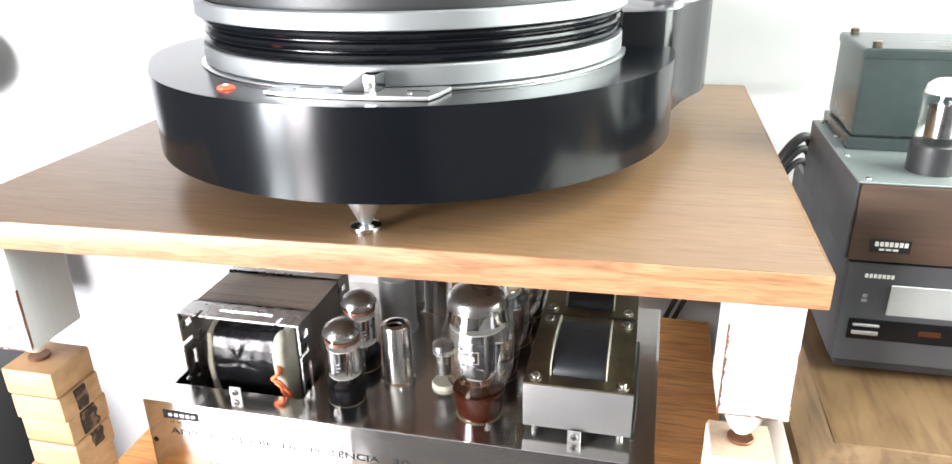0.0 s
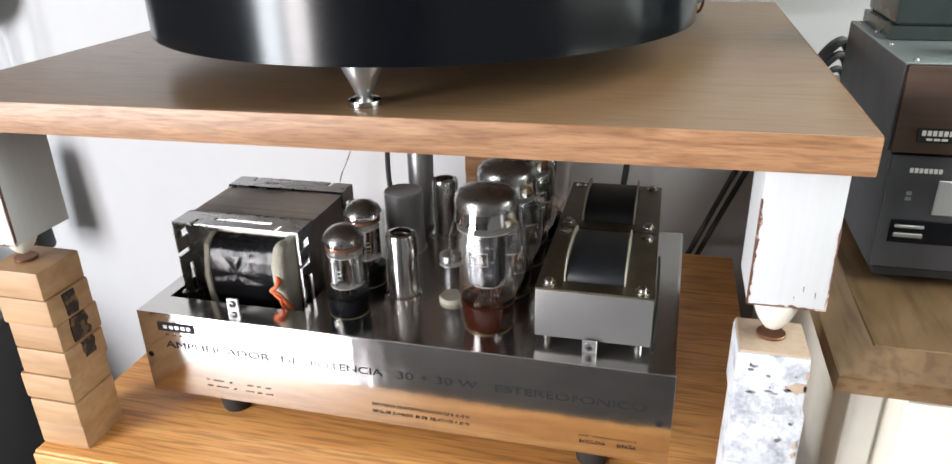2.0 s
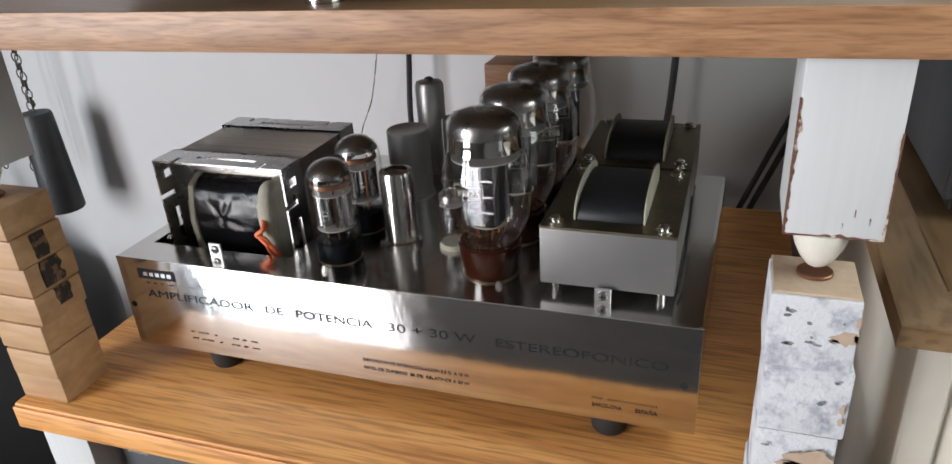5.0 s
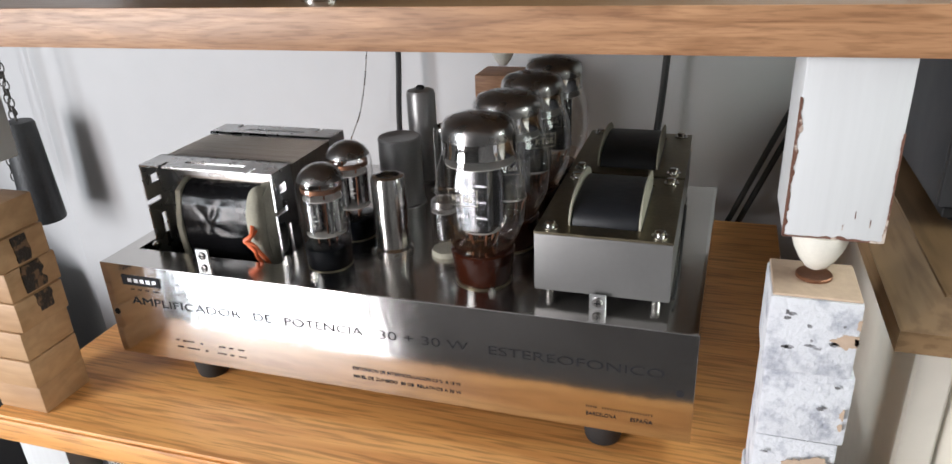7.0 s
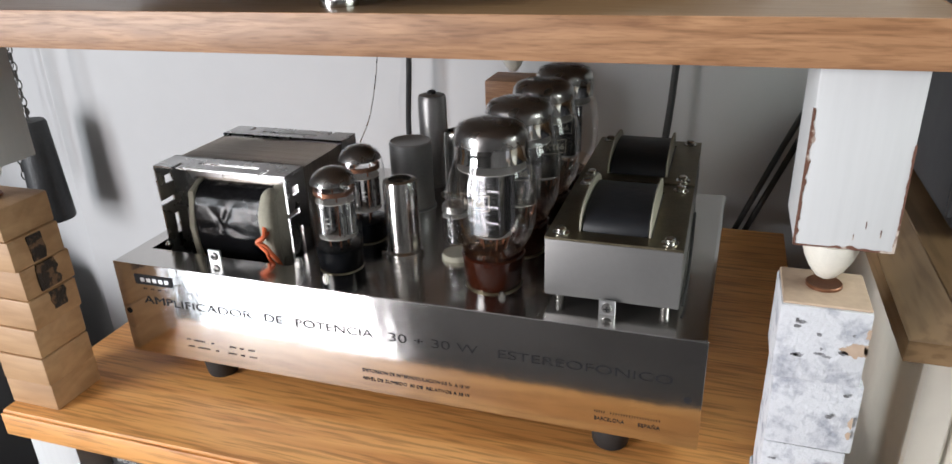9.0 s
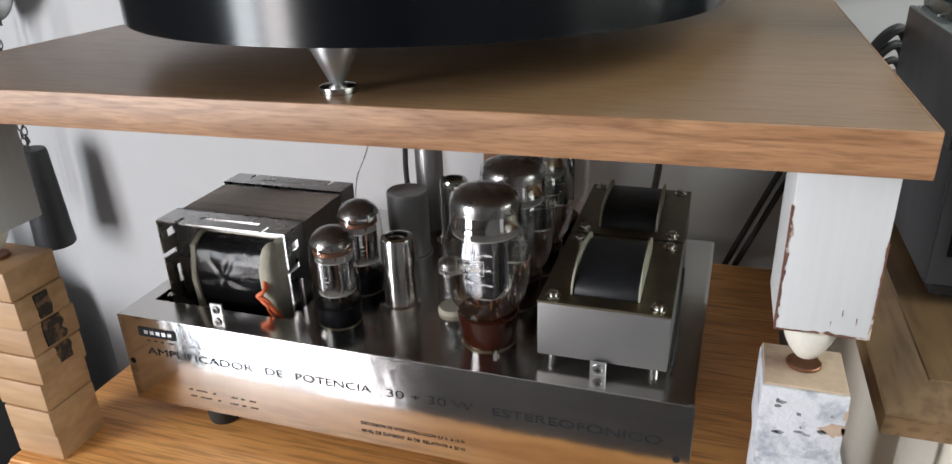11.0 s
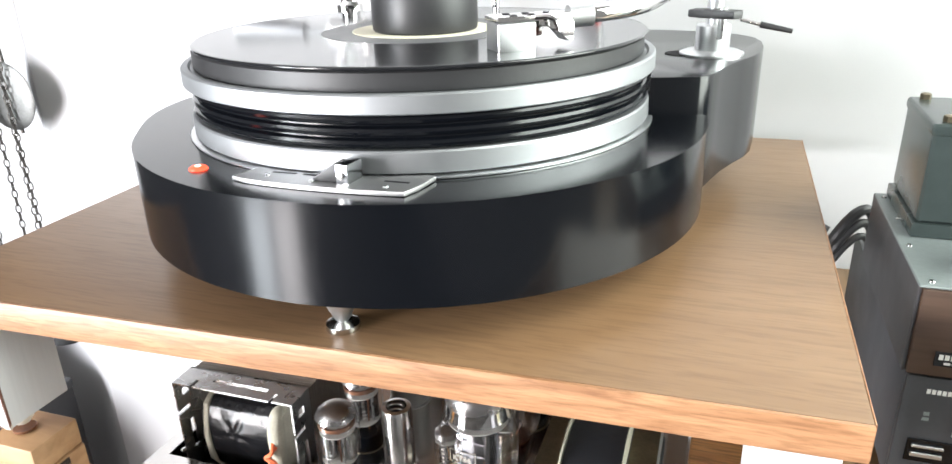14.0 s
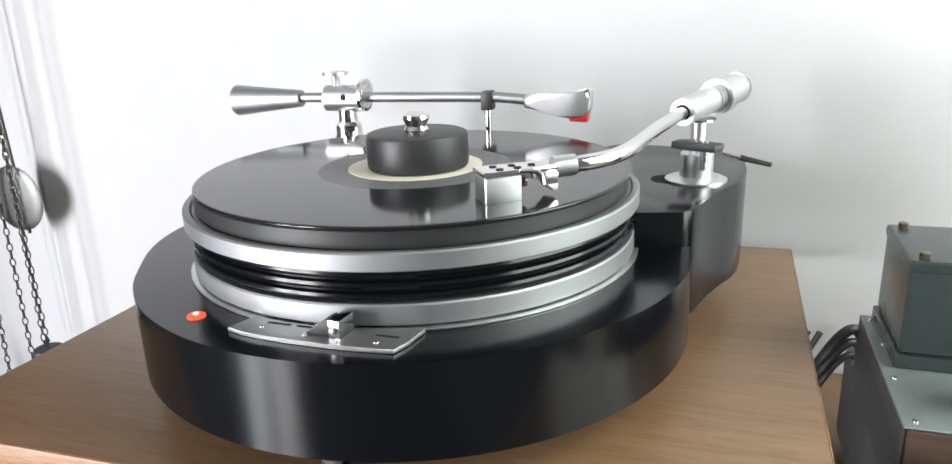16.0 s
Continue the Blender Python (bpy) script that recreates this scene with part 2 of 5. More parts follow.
CREAM = patched("cream_paint", (0.70, 0.66, 0.58), (0.40, 0.34, 0.27), 0.6, 14, 0.66, 0.76, 0.2)
REDCART = material("red_cartridge", (0.55, 0.03, 0.03), 0.3, 0, 0.1, 60)
DISPLAYW = material("silver_panel", (0.42, 0.43, 0.43), 0.35, 0.5, 0.06, 40)
LED = bpy.data.materials.new("lit_red_lens")
LED.use_nodes = True
LED.node_tree.nodes["Principled BSDF"].inputs["Base Color"].default_value = (0.8, 0.05, 0.02, 1)
LED.node_tree.nodes["Principled BSDF"].inputs["Emission Color"].default_value = (1, 0.1, 0.04, 1)
LED.node_tree.nodes["Principled BSDF"].inputs["Emission Strength"].default_value = 0.9


# ---------------------------------------------------------------- mesh helpers
def box(x0, x1, y0, y1, z0, z1, bev=0.0, seg=2, bm=None):
    out = bm or bmesh.new()
    geo = bmesh.ops.create_cube(out, size=1)["verts"]
    for v in geo:
        v.co = Vector((x0 + (v.co.x + 0.5) * (x1 - x0), y0 + (v.co.y + 0.5) * (y1 - y0), z0 + (v.co.z + 0.5) * (z1 - z0)))
    if bev:
        edges = list({e for v in geo for e in v.link_edges})
        bmesh.ops.bevel(out, geom=edges, offset=bev, segments=seg, profile=0.6, affect="EDGES")
    return out


def lathe(profile, seg=40, m=None, bm=None):
    """Revolves (radius, height) pairs about z; radius 0 closes the end."""
    out = bm or bmesh.new()
    m = m or Matrix()
    rings = []
    for r, z in profile:
        if r < 1e-6:
            rings.append([out.verts.new(m @ Vector((0, 0, z)))])
        else:
            rings.append([out.verts.new(m @ Vector((r * math.cos(2 * math.pi * i / seg), r * math.sin(2 * math.pi * i / seg), z))) for i in range(seg)])
    for a, b in zip(rings, rings[1:]):
        for i in range(seg):
            j = (i + 1) % seg
            if len(a) == 1 and len(b) == 1:
                continue
            if len(a) == 1:
                out.faces.new((a[0], b[j], b[i]))
            elif len(b) == 1:
                out.faces.new((a[i], a[j], b[0]))
            else:
                out.faces.new((a[i], a[j], b[j], b[i]))
    return out


def at(x, y, z, rx=0, ry=0, rz=0):
    return pose(x, y, z, rx, ry, rz)


def along(p, q):
    """A pose at p whose z axis points to q."""
    d = Vector(q) - Vector(p)
    return Matrix.Translation(p) @ d.to_track_quat("Z", "Y").to_matrix().to_4x4()


def rod(p, q, r, r2=None, seg=20, bm=None):
    d = (Vector(q) - Vector(p)).length
    r2 = r if r2 is None else r2
    return lathe([(0, 0), (r, 0), (r2, d), (0, d)], seg, along(p, q), bm)


def sweep(points, radius, seg=12, smooth=6, bm=None, radii=None):
    """A tube along a smooth line through the points."""
    pts = [Vector(p) for p in points]
    line = []
    for i in range(len(pts) - 1):
        p0, p1, p2, p3 = pts[max(i - 1, 0)], pts[i], pts[i + 1], pts[min(i + 2, len(pts) - 1)]
        for k in range(smooth):
            t = k / smooth
            line.append(0.5 * ((2 * p1) + (p2 - p0) * t + (2 * p0 - 5 * p1 + 4 * p2 - p3) * t * t + (3 * p1 - p0 - 3 * p2 + p3) * t ** 3))
    line.append(pts[-1])
    out = bm or bmesh.new()
    rings, side = [], None
    for i, p in enumerate(line):
        d = (line[min(i + 1, len(line) - 1)] - line[max(i - 1, 0)]).normalized()
        if side is None:
            side = d.orthogonal().normalized()
        side = (side - d * side.dot(d)).normalized()
        up = d.cross(side)
        r = radius if radii is None else float(np.interp(i / (len(line) - 1), np.linspace(0, 1, len(radii)), radii))
        rings.append([out.verts.new(p + r * (side * math.cos(2 * math.pi * k / seg) + up * math.sin(2 * math.pi * k / seg))) for k in range(seg)])
    for a, b in zip(rings, rings[1:]):
        for k in range(seg):
            out.faces.new((a[k], a[(k + 1) % seg], b[(k + 1) % seg], b[k]))
    out.faces.new(rings[0][::-1])
    out.faces.new(rings[-1])
    return out


def prism(outline, z0, z1, bev=0.0, m=None, bm=None, seg=2):
    """An upright block over a plan outline, its rims rounded."""
    out = bm or bmesh.new()
    low = [out.verts.new((x, y, z0)) for x, y in outline]
    high = [out.verts.new((x, y, z1)) for x, y in outline]
    n = len(outline)
    bottom, top = out.faces.new(low[::-1]), out.faces.new(high)
    for i in range(n):
        out.faces.new((low[i], low[(i + 1) % n], high[(i + 1) % n], high[i]))
    geo = low + high
    if bev:
        res = bmesh.ops.bevel(out, geom=list({*bottom.edges, *top.edges}), offset=bev, segments=seg, profile=0.6, affect="EDGES")
        geo = list({*[v for v in res["verts"]], *[v for v in geo if v.is_valid]})
    if m is not None:
        bmesh.ops.transform(out, matrix=m, verts=[v for v in geo if v.is_valid])
    return out


def holed(w, h, t, holes, m=None, bm=None):
    """A plate w by h (in x and y), t thick, with rectangular openings (x0, x1, y0, y1)."""
    out = bm or bmesh.new()
    m = m or Matrix()
    xs = sorted({0, w, *[v for k in holes for v in k[:2]]})
    ys = sorted({0, h, *[v for k in holes for v in k[2:]]})
    verts = {}

    def vert(i, j, k):
        if (i, j, k) not in verts:
            verts[i, j, k] = out.verts.new(m @ Vector((xs[i], ys[j], t * k)))
        return verts[i, j, k]

    def solid(i, j):
        if not (0 <= i < len(xs) - 1 and 0 <= j < len(ys) - 1):
            return False
        cx, cy = (xs[i] + xs[i + 1]) / 2, (ys[j] + ys[j + 1]) / 2
        return not any(a < cx < b and c < cy < d for a, b, c, d in holes)

    for i in range(len(xs) - 1):
        for j in range(len(ys) - 1):
            if not solid(i, j):
                continue
            out.faces.new([vert(*p, 1) for p in ((i, j), (i + 1, j), (i + 1, j + 1), (i, j + 1))])
            out.faces.new([vert(*p, 0) for p in ((i, j), (i, j + 1), (i + 1, j + 1), (i + 1, j))])
            for di, dj, p, q in ((0, -1, (i, j), (i + 1, j)), (1, 0, (i + 1, j), (i + 1, j + 1)), (0, 1, (i + 1, j + 1), (i, j + 1)), (-1, 0, (i, j + 1), (i, j))):
                if not solid(i + di, j + dj):
                    out.faces.new((vert(*p, 0), vert(*q, 0), vert(*q, 1), vert(*p, 1)))
    return out


def mesh_of(name, bm, mat, smooth=35):
    me = bpy.data.meshes.new(name)
    bmesh.ops.recalc_face_normals(bm, faces=bm.faces)
    for e in bm.edges:
        e.smooth = len(e.link_faces) == 2 and e.calc_face_angle(0) < radians(smooth)
    for f in bm.faces:
        f.smooth = True
    bm.to_mesh(me)
    bm.free()
    me.materials.append(mat)
    return me


def part(name, bm, mat, parent=None, label="", smooth=35):
    ob = new(name, mesh_of(name, bm, mat, smooth))
    if parent is not None:
        ob.parent = parent
    return tagged(ob, label)


def thing(name, x, y, z, label, category, group="", rz=0):
    ob = new(name)
    ob.empty_display_size = 0.02
    ob.matrix_basis = pose(x, y, z, 0, 0, rz)
    return tagged(ob, label, category, group)


def solo(name, bm, mat, label, category, group="", kind=""):
    return tagged(part(name, bm, mat), label, category, group, kind)


def setting(name, bm, mat, label=""):
    return tagged(part(name, bm, mat), label, "", "", "structure")


def lettering(text, size, x, z, width, mat, parent, name="lettering"):
    """Words standing on the front (facing -y), their left foot at x, z, stretched to a width."""
    cu = bpy.data.curves.new("words", "FONT")
    cu.body, cu.size, cu.extrude, cu.offset = text, size, 0.0001, -0.004 * size
    ob = bpy.data.objects.new("words", cu)
    scene.collection.objects.link(ob)
    bpy.context.view_layer.update()
    me = bpy.data.meshes.new_from_object(ob.evaluated_get(bpy.context.evaluated_depsgraph_get()))
    bpy.data.objects.remove(ob)
    xs = [v.co.x for v in me.vertices]
    k = width / (max(xs) - min(xs))
    me.transform(Matrix.Diagonal((k, 1, 1, 1)))
    me.transform(pose(x, 0, z, 90, 0, 0))
    me.materials.clear()
    me.materials.append(mat)
    out = new(name, me)
    out.parent = parent
    return out


# ---------------------------------------------------------------- the room
WY = 0.44
setting("floor", box(-3.0, 1.9, -3.6, 2.0, -0.06, 0.0), FLOOR, "dark polished floor, unseen, toned to cut bounce light")
setting("ceiling", box(-3.0, 1.9, -3.6, 2.0, 2.5, 2.58), CEIL, "unseen ceiling, greyed to cut bounce light")
setting("wall_north", box(-0.515, 1.9, WY, WY + 0.12, 0, 2.5), WALL, "smooth white painted wall behind the rack")
setting("wall_recess", prism([(-2.92, 1.83), (-0.515, WY), (-0.515, WY + 0.14), (-2.92, 1.97)], 0, 2.5), WALL, "white wall turning back beside the clock")
EX = 1.18
setting("wall_east", holed(3.8, 2.5, 0.12, [(3.36 - 0.35, 3.36 + 0.43, 0.83, 2.0)], Matrix(((0, 0, 1, EX), (1, 0, 0, -3.36), (0, 1, 0, 0), (0, 0, 0, 1)))), FARWALL, "unseen wall with a window, near-black to cut bounce light")
win2 = tagged(new("window_2"), "white framed window in the side wall", "window", "", "structure")
win2.matrix_basis = pose(EX, 0.04, 0)
part("window_frame", holed(0.78, 1.17, 0.05, [(0.03, 0.75, 0.05, 1.12)], Matrix(((0, 0, 1, 0.03), (1, 0, 0, -0.39), (0, 1, 0, 0.83), (0, 0, 0, 1)))), CEIL, win2)
# closing walls, unseen; their dark paint keeps the shadows deep
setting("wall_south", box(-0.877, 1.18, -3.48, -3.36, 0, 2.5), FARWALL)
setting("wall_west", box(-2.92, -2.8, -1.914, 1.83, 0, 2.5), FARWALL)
BAY = Matrix(((0.799, 0, -0.602, -2.795), (-0.602, 0, -0.799, -1.914), (0, 1, 0, 0), (0, 0, 0, 1)))
setting("wall_bay", holed(2.4, 2.5, 0.12, [(0.53, 1.87, 0.03, 2.07)], BAY), FARWALL, "unseen wall across the corner with a glazed door, near-black to cut bounce light")
win = tagged(new("window_1"), "tall glazed door letting in daylight", "window", "", "structure")
win.matrix_basis = BAY
part("window_frame", holed(1.34, 2.04, 0.05, [(0.06, 0.63, 0.06, 1.98), (0.71, 1.28, 0.06, 1.98)], at(0.53, 0.03, 0.05)), CEIL, win)

# ---------------------------------------------------------------- rack: two boards on three stacked legs
UP, LOW = 0.897, 0.629
board = thing("upper_shelf_board", 0, 0, UP - 0.019, "oak veneered shelf board carrying the turntable", "shelf")
part("board", prism([(-0.075, -0.0655), (0.472, -0.0495), (0.474, 0.416), (-0.079, 0.416)], 0.0005, 0.019, 0.0012), OAK, board)
ed = bmesh.new()
for (ax, ay), (bx, by), (nx, ny) in (((-0.075, -0.0655), (0.472, -0.0495), (0.0293, -1)), ((0.472, -0.0495), (0.474, 0.416), (1, 0))):
    k = 0.0022 if ny else 0.0008
    prism([(ax, ay), (ax + nx * k, ay + ny * k), (bx + nx * k, by + ny * k), (bx, by)], 0.0, 0.0188, 0.0003, bm=ed)
part("edge_band", ed, OAK_EDGE, board, "reddish oak edging with cathedral grain")

low = thing("lower_shelf_board", 0, 0, LOW - 0.02, "honey oak shelf board carrying the amplifier", "shelf")
part("board", prism([(-0.062, -0.066), (0.463, -0.060), (0.463, 0.375), (-0.066, 0.375)], 0.0005, 0.02, 0.0025), OAK_LOW, low)
lo = bmesh.new()
prism([(-0.062, -0.066), (-0.062, -0.068), (0.463, -0.062), (0.463, -0.060)], 0.0, 0.0175, 0.0006, bm=lo)
part("edge_band", lo, OAK_LOW, low, "light oak edging")


def block_stack(x, y, mats, names, w, d, seed, label, capm=None):
    """A leg of stacked blocks, slightly shifted against one another."""
    rnd = random.Random(seed)
    leg = thing("block_pillar", x, y, LOW, label, "pillar", "block pillars")
    z, n = 0.0, len(mats)
    h = 0.149 / n
    for i, m in enumerate(mats):
        dx, dy = rnd.uniform(-0.0022, 0.0022), rnd.uniform(-0.0016, 0.0016)
        a, b = w / 2 * rnd.uniform(0.95, 1.0), d / 2 * rnd.uniform(0.95, 1.0)
        part(names, box(dx - a, dx + a, dy - b, dy + b, z, z + h - 0.0002, 0.0016, 2), m, leg)
        z += h
    return leg


left = block_stack(-0.04, -0.0375, [BEECH] * 7, "wood_block", 0.042, 0.040, 3, "stacked pale beech blocks forming a leg")
# tar-like stain, broken at the joints between three blocks
for cy_, z0_, z1_, half_ in ((-0.002, 0.1085, 0.1262, 0.0052), (0.0005, 0.0875, 0.1058, 0.0075), (0.003, 0.0715, 0.0846, 0.0058)):
    zs = np.linspace(z0_, z1_, 22)
    near = [(cy_ - half_ * (1 + 0.25 * noise.noise((float(z) * 260, cy_ * 900, 0.5))), float(z)) for z in zs]
    far_ = [(cy_ + half_ * (1 + 0.3 * noise.noise((float(z) * 230, cy_ * 900, 4.5))), float(z)) for z in zs[::-1]]
    part("tar_stain", prism(near + far_, 0, 0.0019, m=Matrix(((0, 0, 1, 0.0206), (1, 0, 0, 0), (0, 1, 0, 0), (0, 0, 0, 1)))), TAR, left, "dark tar-like stain")
right = block_stack(0.4415, -0.037, [PLASTERED] * 4, "plastered_block", 0.0375, 0.036, 5, "white plastered post, paint peeling off, under the shelf")
part("bare_top", box(-0.0176, 0.0176, -0.0172, 0.0172, 0.1486, 0.1498, 0.0005, 1), BARE, right, "bare board top")


def flake(cx, cz, rx_, rz_, mat, name, label, seed):
    """An irregular thin patch on the front of the plastered post."""
    ol = []
    for a in np.linspace(0, 2 * math.pi, 48, endpoint=False):
        k_ = 0.9 + 0.4 * noise.noise((2.2 * math.cos(a) + seed, 2.2 * math.sin(a), 3.0)) + 0.25 * noise.noise((7 * math.cos(a), 7 * math.sin(a), seed))
        ol.append((max(-0.0178, min(0.0182, cx + rx_ * k_ * math.cos(a))), cz + rz_ * k_ * math.sin(a)))
    part(name, prism(ol, 0, 0.00025, m=Matrix(((1, 0, 0, 0), (0, 0, -1, -0.0184), (0, 1, 0, 0), (0, 0, 0, 1)))), mat, right, label)


for k, (cx, cz, rx_, rz_) in enumerate(((0.009, 0.060, 0.0125, 0.008), (0.001, 0.056, 0.008, 0.004), (0.0135, 0.1305, 0.006, 0.0035))):
    flake(cx, cz, rx_, rz_, BARE, "bare_patch", "patch where the plaster broke off", 1.7 * k + 2.2)
rf = random.Random(21)
for k in range(15):
    high = k < 11
    flake(rf.uniform(-0.016, 0.016), rf.uniform(0.124, 0.146) if high else rf.uniform(0.02, 0.118), rf.uniform(0.0006, 0.0022), rf.uniform(0.0004, 0.0014), SPECKLE, "stain", "grey stain on the plaster", k * 3.1)
for k in range(7):
    z_ = rf.uniform(0.02, 0.14)
    flake(0.0178, z_, rf.uniform(0.001, 0.002), rf.uniform(0.0015, 0.004), BARE, "chipped_edge", "chipped edge", k * 1.9)
rear = block_stack(0.188, 0.362, [BEECH_RED] * 5, "wood_block", 0.045, 0.045, 9, "reddish wooden block leg behind the valves")

for lx, ly, w, d, tip in ((-0.0435, -0.043, 0.047, 0.047, -0.0445), (0.4445, -0.0225, 0.0385, 0.044, 0.4415), (0.188, 0.362, 0.045, 0.045, 0.188)):
    post = thing("shelf_post", lx, ly, UP - 0.019, "white painted wooden post with worn brown edges, on a spike", "shelf post", "shelf posts")
    h = 0.0765
    part("post", box(-w / 2, w / 2, -d / 2, d / 2, -h, -0.0003, 0.0012, 2), WHITEPOST, post)
    wear = bmesh.new()
    rw = random.Random(int(lx * 1000) + 77)
    yf = Matrix(((1, 0, 0, 0), (0, 0, -1, -d / 2), (0, 1, 0, 0), (0, 0, 0, 1)))
    for sx in (-1, 1):
        zs = np.arange(-h, -0.017 if sx < 0 else -0.03, 0.0008)
        width = [0.0003 + (0.0017 if sx < 0 else 0.0006) * abs(noise.noise((z * 75, sx * 3 + lx * 50, 0.3)) + 0.35 * noise.noise((z * 420, sx * 3, 7.3))) * 1.8 for z in zs]
        rim = [(sx * (w / 2 + 0.00025), float(z)) for z in zs]
        inner = [(sx * (w / 2 - b * rw.uniform(0.75, 1.2)), float(z)) for z, b in zip(zs, width)]
        prism(rim + inner[::-1], -0.0016, 0.00025, m=yf, bm=wear)
    xs = np.arange(-w / 2, w / 2, 0.0009)
    prism([(float(x), -h - 0.0002) for x in xs] + [(float(x), -h + 0.0004 + 0.0028 * abs(noise.noise((x * 170, 5.0, lx * 9)))) for x in xs[::-1]], -0.002, 0.00025, m=yf, bm=wear)
    for k in range(3):
        x, z = rw.uniform(0.002, w / 2 - 0.006), -h + rw.uniform(0.003, 0.017)
        box(x, x + rw.uniform(0.0002, 0.0005), -d / 2 - 0.0002, -d / 2 + 0.0004, z, z + rw.uniform(0.001, 0.005), bm=wear)
    part("worn_edge", wear, CHIP, post, "brown paint showing on worn edges")
    off = tip - lx
    oy = {-0.0435: 0.003, 0.4445: -0.012, 0.188: 0}[lx]
    part("spike", lathe([(0, -h), (0.0120, -h), (0.0117, -h - 0.003), (0.0100, -h - 0.0085), (0.0076, -h - 0.0132), (0.0046, -h - 0.0172), (0.0022, -h - 0.0187), (0, -h - 0.0188)], 32, at(off, oy, 0)), CERAMIC, post, "white turned spike")
    if lx < 0.1 or lx > 0.3:
        part("coin", lathe([(0, 0), (0.0072, 0), (0.0077, 0.0005), (0.0077, 0.0015), (0.0072, 0.002), (0.006, 0.0017), (0, 0.0017)], 32, at(off, oy, -(UP - 0.019 - LOW - 0.1494))), BRONZE, post, "brown metal disc under the spike")

# legs and a dark appliance below the lower board
for x, y in ((-0.04, -0.035), (0.442, -0.035), (0.188, 0.35)):
    solo("support_pillar", box(x - 0.021, x + 0.021, y - 0.02, y + 0.02, 0.0, LOW - 0.02, 0.0015), WHITEPOST, "white painted square leg under the lower board", "pillar", "support pillars")
dev = thing("audio_player", 0.19, 0.12, 0.44, "black audio appliance with white lettering under the lower board", "audio player")
part("case", box(-0.20, 0.20, -0.15, 0.15, 0.008, 0.148, 0.002), BLACKMAT, dev)
part("front_lip", box(-0.20, 0.20, -0.157, -0.1505, 0.010, 0.146, 0.001), CHARCOAL, dev)
solo("bottom_shelf_board", box(-0.062, 0.463, -0.06, 0.375, 0.42, 0.4395, 0.002), OAK_LOW, "oak board carrying the black appliance", "shelf")
lettering("SPECIAL", 0.0042, -0.1945, 0.1330, 0.0180, PRINT, dev, "print").location.y = -0.1572


# ---------------------------------------------------------------- amplifier
AX, AY, AZ = 0.396, 0.225, 0.072   # chassis size
amp = thing("valve_amplifier", 0, 0, LOW + 0.0187, "polished chrome valve amplifier on black feet on the oak board", "amplifier")
HX0, HX1, HY0, HY1 = 0.012, 0.126, 0.024, 0.142
part("top_plate", holed(AX, AY, 0.0012, [(HX0, HX1, HY0, HY1)], at(0, 0, AZ - 0.0012)), CHROME_TOP, amp)
part("front_plate", box(0.0, AX + 0.0008, -0.0014, 0.0, 0.0004, AZ + 0.0006, 0.0006, 3), PLATE, amp, "polished front plate with black engraved words")
part("side_plate", box(0, 0.0012, 0.0001, AY, 0, AZ - 0.0014), CHROME, amp)
part("side_plate", prism([(AX - 0.0026, 0.0012), (AX - 0.0004, 0.0012), (AX + 0.0052, AY), (AX + 0.003, AY)], 0, AZ + 0.0004, 0.0003), CHROME, amp)
part("top_margin", prism([(AX - 0.003, 0.0002), (AX - 0.0006, 0.0013), (AX + 0.0046, AY - 0.0004), (AX - 0.003, AY - 0.0004)], AZ - 0.0009, AZ + 0.0003), CHROME_TOP, amp)
part("back_plate", box(0.0013, AX - 0.0013, AY - 0.0012, AY, 0, AZ - 0.0014), CHROME, amp)
part("base_plate", box(0.0013, AX - 0.0013, 0.0002, AY - 0.0013, 0.0, 0.0012), DULLSTEEL, amp)
# black sheet below the opening, coloured for the darkness inside the chassis
part("inner_well", box(HX0 - 0.002, HX1 + 0.002, HY0 - 0.002, HY1 + 0.002, 0.03, 0.031), BLACKMAT, amp)
for x, y in ((0.06, 0.0175), (0.345, 0.0175), (0.06, 0.19), (0.345, 0.19)):
    part("foot", lathe([(0, -0.0187), (0.0105, -0.0187), (0.0112, -0.017), (0.0135, 0.0), (0, 0.0)], 28, at(x, y, 0)), RUBBER, amp, "black rubber foot")
for x in (0.0045, 0.389):
    part("screw_hole", lathe([(0, 0), (0.0022, 0), (0.0022, 0.0004), (0, 0.0004)], 16, at(x, -0.0013, 0.034, 90, 0, 0)), INK, amp)
# engraved writing; the maker's badge stays plain bars
YF = -0.0016


def word(text, size, x, z, width):
    ob = lettering(text, size, x, z, width, INK, amp)
    ob.location.y = YF
    return ob


word("AMPLIFICADOR", 0.0082, 0.020, 0.0425, 0.0875)
word("DE", 0.0082, 0.1165, 0.0425, 0.0135)
word("POTENCIA", 0.0082, 0.140, 0.0425, 0.0555)
word("30 + 30 W", 0.0088, 0.2065, 0.0425, 0.0585)
word("ESTEREOFONICO", 0.0084, 0.2775, 0.0425, 0.1015)
word("DISTORSION DE INTERMODULACION 0,5 %  A 15 W", 0.0034, 0.186, 0.0158, 0.0735)
word("NIVEL DE ZUMBIDO  80 DB  RELATIVOS A 30 W", 0.0034, 0.186, 0.0096, 0.0735)
word("BARCELONA", 0.0036, 0.337, 0.0098, 0.0175)
word("ESPAÑA", 0.0036, 0.3625, 0.0098, 0.0125)
badge = part("badge", box(0.0165, 0.0475, -0.0020, YF, 0.0575, 0.0648), INK, amp, "black badge")
bars = bmesh.new()
for k in range(5):
    box(0.0215 + k * 0.005, 0.0247 + k * 0.005, -0.00215, -0.0020, 0.0598, 0.0627, bm=bars)
part("badge_marks", bars, DULLSTEEL, badge)
bars = bmesh.new()
